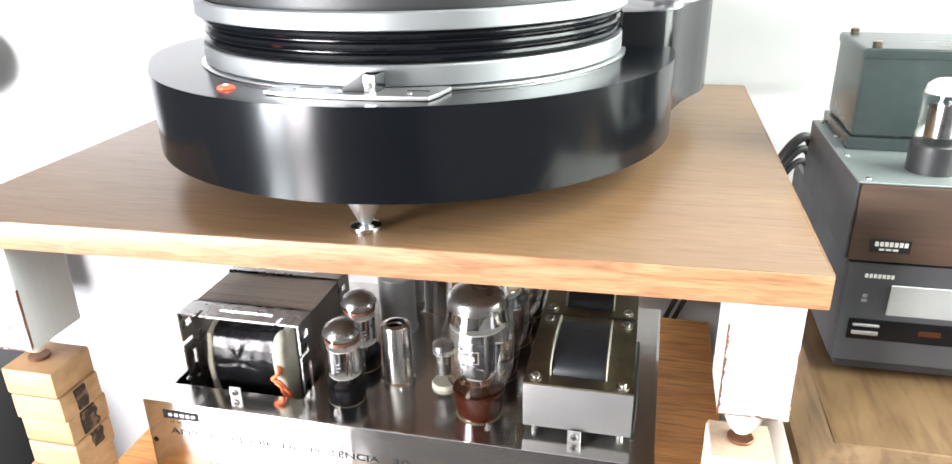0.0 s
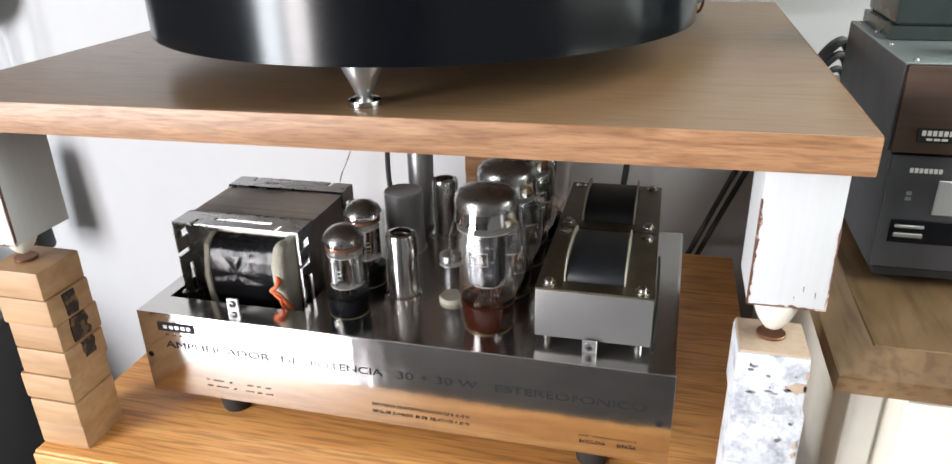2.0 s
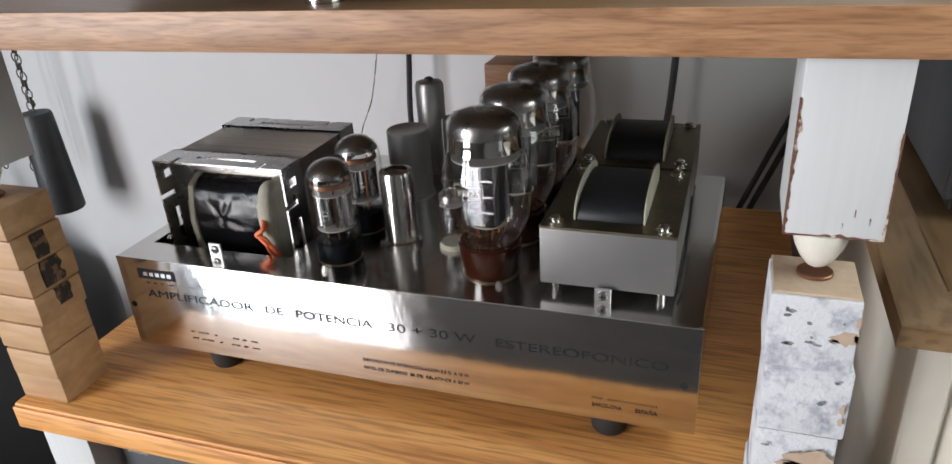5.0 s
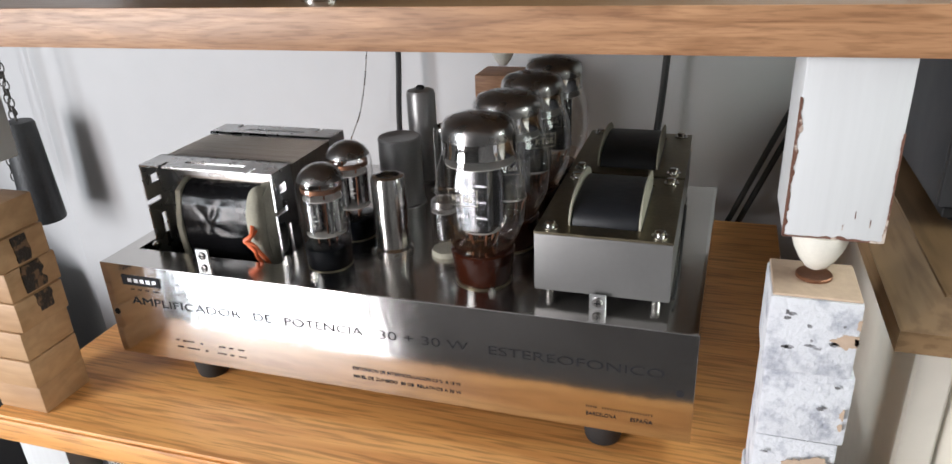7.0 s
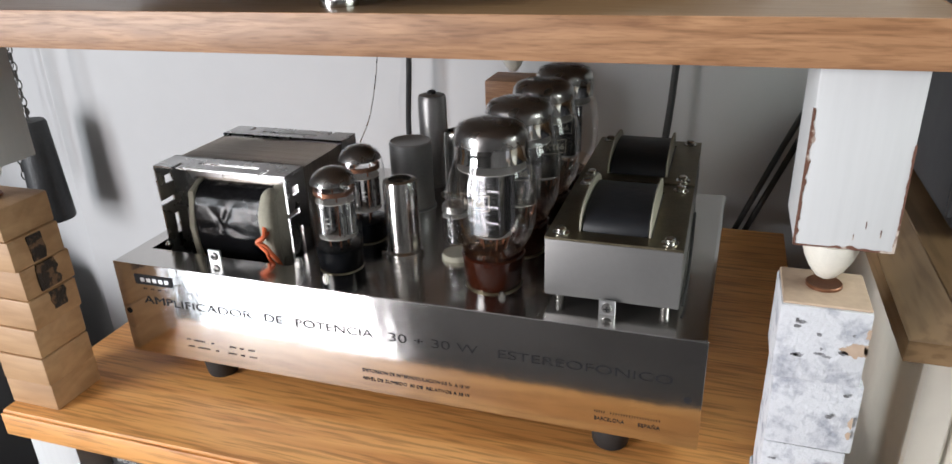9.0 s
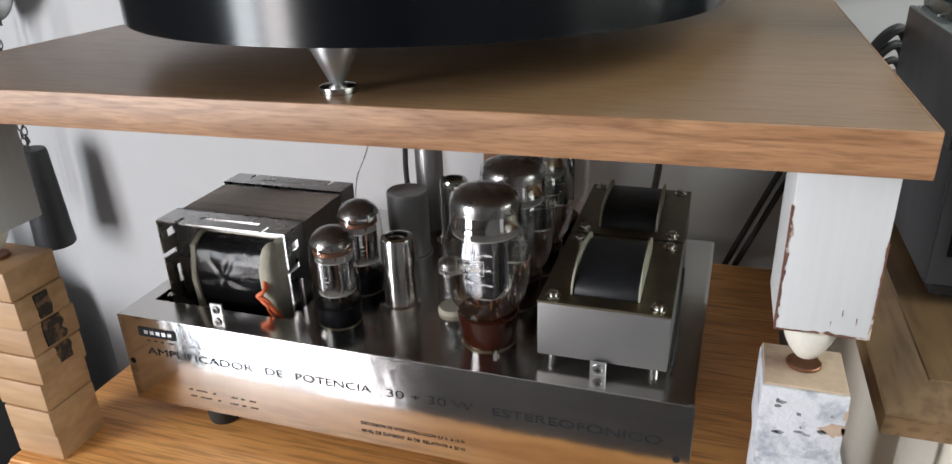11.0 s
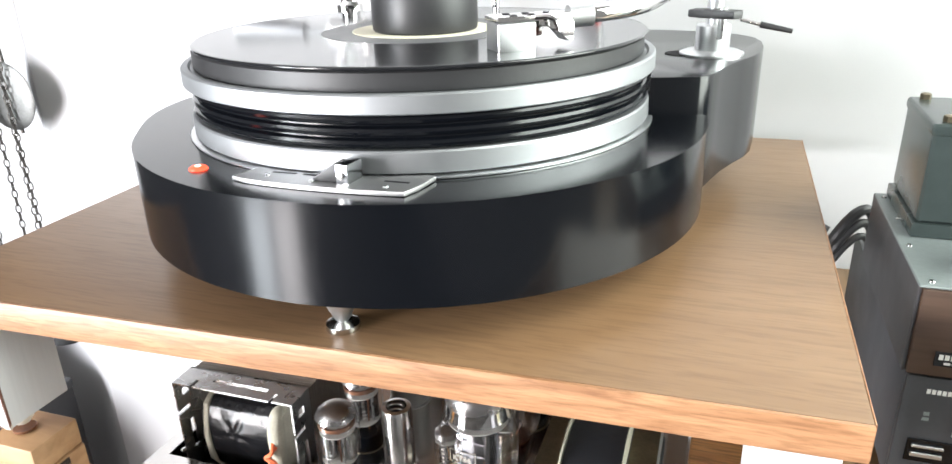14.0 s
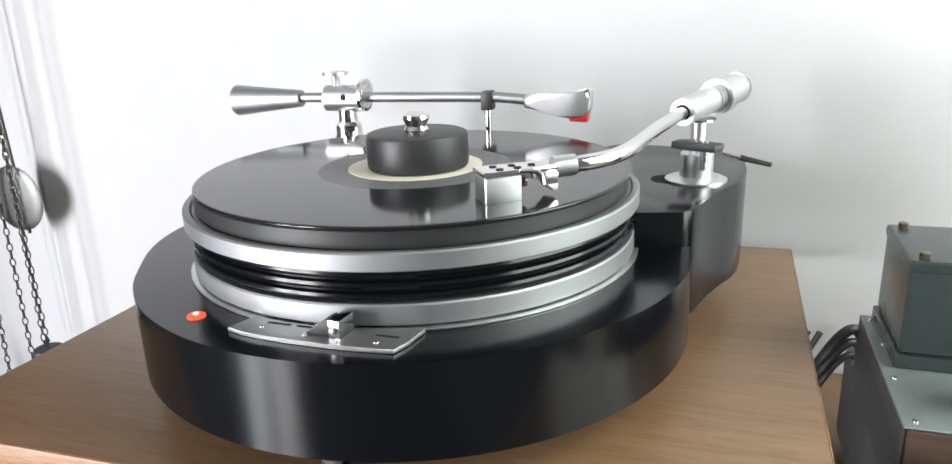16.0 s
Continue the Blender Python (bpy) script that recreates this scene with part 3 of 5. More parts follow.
for x0, x1, z in ((0.022, 0.026, .0535), (0.028, 0.032, .0535), (0.034, 0.038, .0535), (0.040, 0.046, .0535), (0.058, 0.064, .054), (0.066, 0.068, .054), (0.0695, 0.074, .054),
                  (0.050, 0.054, .017), (0.056, 0.066, .0168), (0.070, 0.073, .0166), (0.085, 0.091, .0164), (0.093, 0.097, .0163), (0.1, 0.106, .0162),
                  (0.050, 0.056, .0115), (0.058, 0.069, .0113), (0.073, 0.076, .0111), (0.083, 0.091, .0109), (0.093, 0.097, .0108), (0.1, 0.107, .0107),
                  (0.337, 0.3445, .0155), (0.3465, 0.3765, .0155)):
    n = max(1, round((x1 - x0) / 0.0016))
    for k in range(n):
        xk = x0 + (x1 - x0 - 0.0006) * k / n
        box(xk, xk + 0.0006, -0.00175, YF, z, z + 0.0010, bm=bars)
tagged(part("fine_print", bars, INK, amp), kind="stuff")

TZ = AZ  # top of the chassis in the amplifier's own frame
# mains transformer: two slotted channel frames round a laminated core, taped coil in the opening
X0, X1, Y0, Y1, ZT = 0.0175, 0.1225, 0.036, 0.139, 0.131
trafo = part("mains_transformer", box(X0 + 0.001, X1 - 0.001, Y0 + 0.024, Y1 - 0.022, 0.045, ZT - 0.002, 0.0006, 1), LAMIN, amp, "laminated core mains transformer with slotted steel frames")
lam = bmesh.new()
for k in range(64):
    y = Y0 + 0.0245 + k * (Y1 - Y0 - 0.047) / 64
    box(X0 + 0.0008, X1 - 0.0008, y, y + 0.00078, 0.045, ZT - 0.002 + 0.00012 * ((k * 7) % 3), bm=lam)
tagged(part("lamination", lam, LAMIN, trafo), kind="stuff")
for sy, ya, yb in ((1, Y0, Y0 + 0.024), (-1, Y1, Y1 - 0.022)):
    fr = bmesh.new()
    dep = abs(yb - ya)
    w, h = X1 - X0, ZT - 0.045
    # upright web with the opening for the coil
    holed(w, h, 0.0014, [(0.016, w - 0.014, 0.0, h - 0.014)], Matrix(((1, 0, 0, X0), (0, 0, -1, yb if sy > 0 else yb + 0.0014), (0, 1, 0, 0.045), (0, 0, 0, 1))), fr)
    part("web", fr, DULLSTEEL, trafo)
    fl = bmesh.new()
    y_low = min(ya, yb)
    holed(w, dep, 0.0014, [(0.03, 0.078, dep * 0.40, dep * 0.40 + 0.0035), (0.016, 0.019, 0.0 if sy > 0 else dep - 0.009, 0.009 if sy > 0 else dep), (w - 0.02, w - 0.017, 0.0 if sy > 0 else dep - 0.009, 0.009 if sy > 0 else dep)],
          at(X0, y_low, ZT - 0.0014), fl)
    part("top_flange", fl, DULLSTEEL, trafo)
    for xs in (X0, X1 - 0.0014):
        sf = bmesh.new()
        holed(dep, h - 0.0016, 0.0014, [(dep * 0.30, dep * 0.62, h - 0.016, h - 0.010), ((0.0 if sy > 0 else dep * 0.45), (dep * 0.55 if sy > 0 else dep), h - 0.030, h - 0.0265), (dep * 0.42, dep * 0.60, h - 0.066, h - 0.040)],
              Matrix(((0, 0, 1, xs), (1, 0, 0, y_low), (0, 1, 0, 0.045), (0, 0, 0, 1))), sf)
        part("side_flange", sf, DULLSTEEL, trafo)
coil = bmesh.new()
cy0, cy1 = Y0 + 0.006, Y1 - 0.006
# tape pulled tight over the winding: a pinched star of creases on the front
prof = [(cy1 - 0.014, 0.1145), (cy0 + 0.018, 0.1148), (cy0 + 0.010, 0.1132), (cy0 + 0.0045, 0.1075), (cy0 + 0.0012, 0.1), (cy0, 0.090), (cy0, 0.078), (cy0 + 0.001, 0.068), (cy0 + 0.004, 0.055), (cy0 + 0.012, 0.044)]
run = [0.0]
for (ya, za), (yb, zb) in zip(prof, prof[1:]):
    run.append(run[-1] + math.hypot(yb - ya, zb - za))
xa, xb = X0 + 0.0225, X1 - 0.0235
grid = []
for i in range(91):
    s_ = run[-1] * i / 90
    y, z = np.interp(s_, run, [p[0] for p in prof]), np.interp(s_, run, [p[1] for p in prof])
    row = []
    for k in range(49):
        x = xa + (xb - xa) * k / 48
        dx, dz = x - 0.062, z - 0.087
        r, a = math.hypot(dx, dz), math.atan2(dz, dx)
        star = abs(math.sin(2.5 * a + 0.8 + 0.9 * noise.noise((dx * 60, dz * 60, 1.0)))) ** 0.7
        h = 0.0010 * star * min(1, r / 0.006) * max(0.12, 1 - r / 0.038) + 0.0002 * noise.noise((x * 130, z * 130, 4.0))
        front = min(1.0, max(0.0, (0.1135 - z) / 0.012))
        row.append(coil.verts.new((x, y - h * front, z + 0.0006 * (1 - front) * noise.noise((x * 200, y * 200, 2.0)))))
    grid.append(row)
for a_, b_ in zip(grid, grid[1:]):
    for k in range(48):
        coil.faces.new((a_[k], a_[k + 1], b_[k + 1], b_[k]))
for k in (0, 48):
    low_ = [coil.verts.new((g[k].co.x, cy1 - 0.014, 0.044)) for g in grid[:1]]
    coil.faces.new([g[k] for g in grid] + low_)
part("coil", coil, TAPE, trafo, "coil wrapped in shiny black tape")
for xa, xb in ((X0 + 0.0175, X0 + 0.0222), (X1 - 0.0232, X1 - 0.0165)):
    cheek = prism([(cy0 + 0.010, 0.044), (cy0 - 0.0005, 0.06), (cy0 - 0.0025, 0.085), (cy0 + 0.003, 0.110), (cy0 + 0.014, 0.1155), (cy0 + 0.02, 0.1155), (cy0 + 0.02, 0.044)], xa, xb, 0.0012,
                  Matrix(((0, 0, 1, 0), (1, 0, 0, 0), (0, 1, 0, 0), (0, 0, 0, 1))))
    part("cheek", cheek, PAPER, trafo, "cream paper cheek")
fold = sweep([(0.1015, cy0 + 0.008, 0.046), (0.1020, cy0 + 0.003, 0.060), (0.1015, cy0 - 0.0005, 0.080), (0.1005, cy0 + 0.001, 0.098), (0.1, cy0 + 0.006, 0.110), (0.1, cy0 + 0.012, 0.1135)], 0.005, 14, 6, radii=[0.0035, 0.0050, 0.0062, 0.0068, 0.0055, 0.002])
part("paper_fold", fold, PAPER, trafo, "bulging fold of grey-green pressed paper")
wire = bmesh.new()
sweep([(0.1, 0.038, 0.093), (0.103, 0.031, 0.088), (0.0985, 0.029, 0.084), (0.104, 0.030, 0.081), (0.108, 0.030, 0.076), (0.110, 0.033, 0.070), (0.112, 0.036, 0.060)], 0.0016, 8, 6, wire)
sweep([(0.104, 0.038, 0.090), (0.1, 0.030, 0.083), (0.106, 0.028, 0.078), (0.105, 0.031, 0.072), (0.108, 0.034, 0.062)], 0.0014, 8, 6, wire)
part("lead_wires", wire, ORANGE, trafo, "twisted orange leads")


def foot_clip(x, y):
    clip = part("clip", box(x - 0.0048, x + 0.0048, y - 0.0008, y + 0.0008, TZ - 0.001, TZ + 0.0092, 0.0003, 1), ALU, amp, "small aluminium clip with a screw")
    screw = part("screw", lathe([(0, 0), (0.0031, 0), (0.0031, 0.0006), (0.0024, 0.0014), (0, 0.0018)], 20, at(x, y - 0.0008, TZ + 0.0047, 90, 0, 0)), GETTER, clip)
    cross = box(x - 0.0018, x + 0.0018, y - 0.0028, y - 0.0022, TZ + 0.0044, TZ + 0.0050)
    box(x - 0.0003, x + 0.0003, y - 0.0028, y - 0.0022, TZ + 0.0029, TZ + 0.0065, bm=cross)
    part("cross_slot", cross, INK, screw)


foot_clip(0.072, 0.0165)
foot_clip(0.3395, 0.0155)
for x, y in ((0.022, 0.03), (0.128, 0.031), (0.158, 0.014), (0.275, 0.02), (0.293, 0.085)):
    part("nut", lathe([(0, 0), (0.0024, 0), (0.0024, 0.0022), (0.0012, 0.0022), (0.0012, 0.0036), (0, 0.0036)], 6, at(x, y, TZ)), STEEL, amp)


def output_transformer(y0, y1):
    x0, x1, z0, z1 = 0.3015, 0.3790, TZ + 0.0065, TZ + 0.0435
    tr = part("output_transformer", box(x0, x1, y0, y1, z0, z1 - 0.0012, 0.0012, 2), SHROUD, amp, "output transformer in a grey shroud with black winding")
    part("top_strap", holed(x1 - x0, y1 - y0, 0.0014, [(0.0175, x1 - x0 - 0.018, 0.012, y1 - y0 - 0.012)], at(x0, y0, z1 - 0.0011)), BRASS, tr)
    yc, ry = (y0 + y1) / 2, (y1 - y0) / 2 - 0.013
    arch = [(yc + ry * math.cos(a), z1 - 0.004 + 0.0165 * math.sin(a) ** 0.55) for a in np.linspace(0.02, math.pi - 0.02, 22)]
    part("winding", prism(arch, x0 + 0.0195, x1 - 0.0205, 0.0006, Matrix(((0, 0, 1, 0), (1, 0, 0, 0), (0, 1, 0, 0), (0, 0, 0, 1)))), BOBBIN, tr)
    big = [(yc + (ry + 0.001) * math.cos(a), z1 - 0.002 + 0.0195 * math.sin(a) ** 0.6) for a in np.linspace(0.0, math.pi, 16)]
    for xa in (x0 + 0.0172, x1 - 0.0205):
        part("cheek", prism(big, xa + 0.0004, xa + 0.0014, 0, Matrix(((0, 0, 1, 0), (1, 0, 0, 0), (0, 1, 0, 0), (0, 0, 0, 1)))), PAPER, tr, "cream fibre cheek with ragged rim")
    for x in (x0 + 0.008, x1 - 0.008):
        for y in (y0 + 0.0075, y1 - 0.0075):
            part("bolt", lathe([(0, 0), (0.0048, 0), (0.0048, 0.0006), (0.003, 0.0008), (0.003, 0.003), (0.0022, 0.0036), (0, 0.0036)], 16, at(x, y, z1 + 0.0003)), STEEL, tr)
            part("spacer", lathe([(0, TZ), (0.003, TZ), (0.003, z0), (0, z0)], 12, at(x, y, 0)), STEEL, tr)


output_transformer(0.019, 0.118)
output_transformer(0.1225, 0.2205)
part("cable_loop", sweep([(0.3805, 0.03, TZ + 0.004), (0.3815, 0.05, TZ + 0.010), (0.3815, 0.075, TZ + 0.018), (0.3810, 0.11, TZ + 0.028), (0.3805, 0.125, TZ + 0.02)], 0.0009, 8, 8), BLACKMAT, amp)


def power_valve(x, y, turn):
    v = thing("power_valve", x, y, LOW + 0.0187 + TZ, "bulbous glass power valve with brown base and silvered top", "valve", "power valves", turn)
    K = 0.925
    KB = 0.965
    part("base", lathe([(0, 0.0), (0.0165, 0.0), (0.0172, 0.001), (0.0194, 0.0185), (0.0199, 0.0215), (0.0188, 0.0225), (0, 0.0225)], 36), BAKELITE, v, "glossy brown bakelite base")
    part("base_ring", lathe([(0, -0.0001), (0.0178, -0.0001), (0.0178, 0.0006), (0.0168, 0.0014), (0, 0.0014)], 36), BRASS, v)
    prof = [(0.0185, 0.0226), (0.0210, 0.027), (0.0248, 0.034), (0.0270, 0.0415), (0.0278, 0.050), (0.0277, 0.064), (0.0271, 0.0715), (0.0257, 0.078), (0.0243, 0.0835), (0.0238, 0.087), (0.0238, 0.0925)]
    prof += [(0.0238, 0.0965), (0.0230, 0.1002), (0.0205, 0.1030), (0.015, 0.1048), (0.007, 0.1054), (0, 0.1055)]
    part("glass_bulb", lathe([((KB if 0.03 < z < 0.078 else K) * r, z) for r, z in prof], 44), GLASS, v, "clear glass bulb")
    part("getter_band", lathe([(K * (r - 0.0005), z) for r, z in ((0.0245, 0.0832), (0.0238, 0.087), (0.0238, 0.0925))], 40), SILVER, v, "mirror-bright getter rim")
    g = [(K * (r - 0.0005), z - 0.0004) for r, z in ((0.0238, 0.0928), (0.0238, 0.0965), (0.0230, 0.1002), (0.0205, 0.1030), (0.015, 0.1048), (0.007, 0.1054))] + [(0, 0.1051)]
    part("getter", lathe(g, 40), GETTER, v, "silvered getter")
    an = bmesh.new()
    ol = [(0.0105 * math.copysign(abs(math.cos(a)) ** 0.35, math.cos(a)), 0.0130 * math.copysign(abs(math.sin(a)) ** 0.35, math.sin(a))) for a in np.linspace(0, 2 * math.pi, 24, endpoint=False)]
    prism(ol, 0.0365, 0.0765, 0.0005, bm=an)
    for s in (-1, 1):
        box(s * 0.0122 - 0.0018, s * 0.0122 + 0.0018, -0.0006, 0.0006, 0.0365, 0.0765, bm=an)
        for zr in (0.046, 0.056, 0.066):
            box(s * 0.006 - 0.0035, s * 0.006 + 0.0035, -0.0136, 0.0136, zr, zr + 0.0012, bm=an)
    part("anode", an, DARKANODE, v)
    for z, r in ((0.0345, 0.0118), (0.0775, 0.0205)):
        part("mica", lathe([(0, z), (r, z), (r, z + 0.0005), (0, z + 0.0005)], 24), MICA, v)
    rods = bmesh.new()
    for k in range(6):
        a = k * math.pi / 3
        rod((0.008 * math.cos(a), 0.006 * math.sin(a), 0.025), (0.011 * math.cos(a), 0.007 * math.sin(a), 0.0345), 0.0006, seg=6, bm=rods)
    for s in (-1, 1):
        rod((s * 0.009, 0, 0.079), (s * 0.009, 0, 0.087), 0.0007, seg=6, bm=rods)
    tagged(part("support_rods", rods, COPPER, v), kind="stuff")
    part("stem", lathe([(0.015, 0.0226), (0.012, 0.026), (0.008, 0.030), (0.006, 0.0325), (0, 0.033)], 24), GLASS, v)
    # tinted sleeve puts the base's amber glow into the colour of the glass
    part("amber_skirt", lathe([(0.0180, 0.0228), (0.0200, 0.0268), (0.0222, 0.0312)], 36), AMBER_GLOW, v, "amber glow of the base in the glass")
    mk = bmesh.new()
    for a0, a1, z0, z1 in ((-0.34, 0.34, 0.0683, 0.06855), (-0.34, 0.34, 0.0590, 0.05925), (-0.34, -0.33, 0.059, 0.0686), (0.33, 0.34, 0.059, 0.0686), (-0.7, -0.62, 0.052, 0.0526), (-0.7, -0.62, 0.055, 0.0556), (-0.7, -0.62, 0.058, 0.0586), (-0.7, -0.62, 0.061, 0.0616)):
        n = 6
        pts = [(0.02672 * math.cos(a0 + (a1 - a0) * k / n - math.pi / 2), 0.02672 * math.sin(a0 + (a1 - a0) * k / n - math.pi / 2)) for k in range(n + 1)]
        pts += [(px * 0.998, py * 0.998) for px, py in reversed(pts)]
        prism(pts, z0, z1, bm=mk)
    tagged(part("marking", mk, GOLDPRINT, v, "faded gold print in a frame"), kind="stuff")
    lettering("KT66", 0.0058, -0.0062, 0.0618, 0.0124, GOLDPRINT, v, "type_print").location.y = -0.0271


for x, y, turn in ((0.2650, 0.0375, -6), (0.2675, 0.091, 12), (0.2705, 0.146, 30), (0.2745, 0.199, 5)):
    power_valve(x, y, turn)


def rectifier(x, y, turn):
    v = thing("rectifier_valve", x, y, LOW + 0.0187 + TZ, "slim glass rectifier valve with a black base", "valve", "rectifier valves", turn)
    v.scale = (0.98, 0.98, 0.985)
    part("base", lathe([(0, 0), (0.0142, 0), (0.0150, 0.001), (0.0158, 0.0138), (0.0160, 0.0150), (0.015, 0.0156), (0, 0.0156)], 32), BLACKSAT, v, "glossy black base")
    part("base_ring", lathe([(0, -0.0001), (0.0152, -0.0001), (0.0152, 0.0005), (0.0137, 0.0013), (0, 0.0013)], 32), BRASS, v)
    part("glass_bulb", lathe([(0.0148, 0.0157), (0.0164, 0.019), (0.0166, 0.0535), (0.0163, 0.0572), (0.0152, 0.0618), (0.0128, 0.0660), (0.0090, 0.0690), (0.0045, 0.0706), (0, 0.071)], 36), GLASS, v, "clear glass bulb")
    part("getter", lathe([(0.0150, 0.0608), (0.0146, 0.0620), (0.0125, 0.0655), (0.0087, 0.0685), (0.0043, 0.0701), (0, 0.0705)], 32), GETTER, v, "dark silvered top")
    for s in (-1, 1):
        part("anode", lathe([(0, 0.025), (0.0058, 0.025), (0.0058, 0.0475), (0, 0.0475)], 20, at(s * 0.0070, 0, 0)), ANODE, v)
        part("anode_fin", box(s * 0.0062 - 0.0005, s * 0.0062 + 0.0005, -0.0098, 0.0098, 0.0255, 0.047), DULLSTEEL, v)
    for z in (0.0235, 0.048):
        part("mica", lathe([(0, z), (0.0128, z), (0.0128, z + 0.0006), (0, z + 0.0006)], 24), MICA, v)
    part("copper_ring", lathe([(0.0118, 0.0535), (0.0136, 0.0535), (0.0136, 0.0565), (0.0118, 0.0565), (0.0118, 0.0535)], 24), BRONZE, v)
    rods = bmesh.new()
    for k in range(4):
        a = k * math.pi / 2 + 0.4
        rod((0.006 * math.cos(a), 0.006 * math.sin(a), 0.0157), (0.008 * math.cos(a), 0.008 * math.sin(a), 0.054), 0.0006, seg=6, bm=rods)
    tagged(part("support_rods", rods, COPPER, v), kind="stuff")
    mk = bmesh.new()
    for k, w_ in enumerate((0.0022, 0.0034, 0.0026)):
        box(-0.004, -0.004 + w_, -0.01685, -0.0165, 0.034 + k * 0.0032, 0.0347 + k * 0.0032, bm=mk)
    tagged(part("marking", mk, PRINT, v), kind="stuff")


rectifier(0.1592, 0.0345, 15)
rectifier(0.1550, 0.0815, 40)


def shield(x, y):
    s = thing("valve_shield", x, y, LOW + 0.0187 + TZ, "chromed tubular valve shield with a spring inside", "valve shield", "valve shields")
    part("can", lathe([(0.0125, 0), (0.0135, 0.0), (0.0135, 0.003), (0.0118, 0.0045), (0.0116, 0.0515), (0.0108, 0.0535), (0.0078, 0.0542), (0.0078, 0.0525), (0.0105, 0.0518), (0.0108, 0.006), (0.0125, 0.0)], 36), STEEL, s)
    part("spring", sweep([(0.0072 * math.cos(a), 0.0072 * math.sin(a), 0.036 + 0.0022 * a / math.pi) for a in np.linspace(0, 7 * math.pi, 50)], 0.0006, 6, 1), STEEL, s)
    part("inner_valve", lathe([(0, 0.002), (0.0085, 0.002), (0.0085, 0.036), (0.005, 0.040), (0, 0.041)], 24), BLACKMAT, s)
    for a in (200, 300):
        part("bayonet_lug", box(0.0125, 0.0158, -0.002, 0.002, 0.0, 0.0022, 0.0004, 1), STEEL, s).rotation_euler.z = radians(a)


shield(0.1925, 0.0635)
shield(0.192, 0.181)

small = thing("small_valve", 0.2300, 0.066, LOW + 0.0187 + TZ, "small glass valve in a white ceramic socket", "valve")
part("socket", lathe([(0, 0), (0.0102, 0), (0.0102, 0.0022), (0.0094, 0.0036), (0, 0.0036)], 28), PAPER, small, "pale ceramic socket")
part("glass_bulb", lathe([(0.0088, 0.0033), (0.0092, 0.005), (0.0092, 0.036), (0.0085, 0.039), (0.005, 0.0415), (0.0018, 0.0425), (0.001, 0.045), (0, 0.0455)], 28), GLASS, small)
part("anode", lathe([(0, 0.012), (0.006, 0.012), (0.006, 0.030), (0, 0.030)], 16), ANODE, small)
part("mica", lathe([(0, 0.031), (0.0085, 0.031), (0.0085, 0.0315), (0, 0.0315)], 16), MICA, small)
part("getter", lathe([(0.0087, 0.0345), (0.0081, 0.0386), (0.0047, 0.0410), (0, 0.0418)], 20), GETTER, small)

can = thing("capacitor_can", 0.1655, 0.146, LOW + 0.0187 + TZ, "wide matt grey capacitor can", "capacitor")
part("can", lathe([(0, 0), (0.0180, 0), (0.0180, 0.0015), (0.0165, 0.002), (0.0165, 0.0530), (0.0156, 0.0542), (0.0146, 0.0537), (0, 0.0535)], 36), CANGREY, can)
can2 = thing("capacitor_can", 0.1640, 0.199, LOW + 0.0187 + TZ, "tall slim grey capacitor can with a black vent", "capacitor")
part("can", lathe([(0, 0), (0.013, 0), (0.013, 0.0015), (0.0118, 0.002), (0.0118, 0.0740), (0.0105, 0.077), (0.006, 0.078), (0, 0.0782)], 32), CANGREY, can2)
part("vent", lathe([(0, 0.0778), (0.0035, 0.0778), (0.0035, 0.0798), (0.002, 0.0808), (0, 0.081)], 16), RUBBER, can2)


# ---------------------------------------------------------------- turntable
CX, CY, PZ0, PZ1, PR = 0.2005, 0.129, 0.9225, 0.977, 0.19
tt = thing("turntable", CX, CY, UP, "round black lacquered turntable with silver platter rings and two tonearms", "turntable")
P0, P1 = PZ0 - UP, PZ1 - UP
# round in front, swelling towards the far corner that carries the long arm
rim = []
for a in np.linspace(0, 2 * math.pi, 160, endpoint=False):
    k = min(1.0, max(0.0, (math.cos(a - radians(150)) - 0.45) / 0.5))
    r = PR + 0.0135 * k * k * (3 - 2 * k)
    rim.append((r * math.cos(a), r * math.sin(a)))
part("plinth", prism(rim, P0, P1, 0.0022, seg=3), BLACKSAT, tt, "satin black lacquered round plinth")
for fx, fy in ((0.215 - CX, -0.036 - CY), (0.10, 0.13), (-0.13, 0.09)):
    ft = part("foot", lathe([(0, P0), (0.0122, P0), (0.0120, P0 - 0.003), (0.0042, P0 - 0.0195), (0.0025, P0 - 0.0215), (0, P0 - 0.0215)], 32, at(fx, fy, 0)), ALU, tt, "turned steel spike foot")
    part("foot_disc", lathe([(0, 0), (0.0092, 0), (0.0094, 0.001), (0.0092, 0.0032), (0.007, 0.004), (0, 0.004)], 32, at(fx, fy, 0)), STEEL, ft)
# lower ring, grooved belt rim, upper ring, mat
part("lower_ring", lathe([(0.120, P1 + 0.0026), (0.1515, P1 + 0.0026), (0.152, P1 + 0.0030), (0.152, P1 + 0.0135), (0.1512, P1 + 0.0145), (0.12, P1 + 0.0145)], 160), BRUSHED, tt, "brushed aluminium platter ring")
part("platter_lip", lathe([(0, P1 + 0.0001), (0.1546, P1 + 0.0001), (0.1550, P1 + 0.0004), (0.1550, P1 + 0.0010), (0.1544, P1 + 0.0013), (0, P1 + 0.0013)], 140), ALU, tt, "thin bright lip under the platter")
# black core ring puts the gap's shade into its colour
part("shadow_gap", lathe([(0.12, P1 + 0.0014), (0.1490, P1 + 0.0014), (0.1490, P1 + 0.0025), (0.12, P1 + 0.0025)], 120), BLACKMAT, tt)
gr = [(0.12, P1 + 0.0146)]
z = P1 + 0.0146
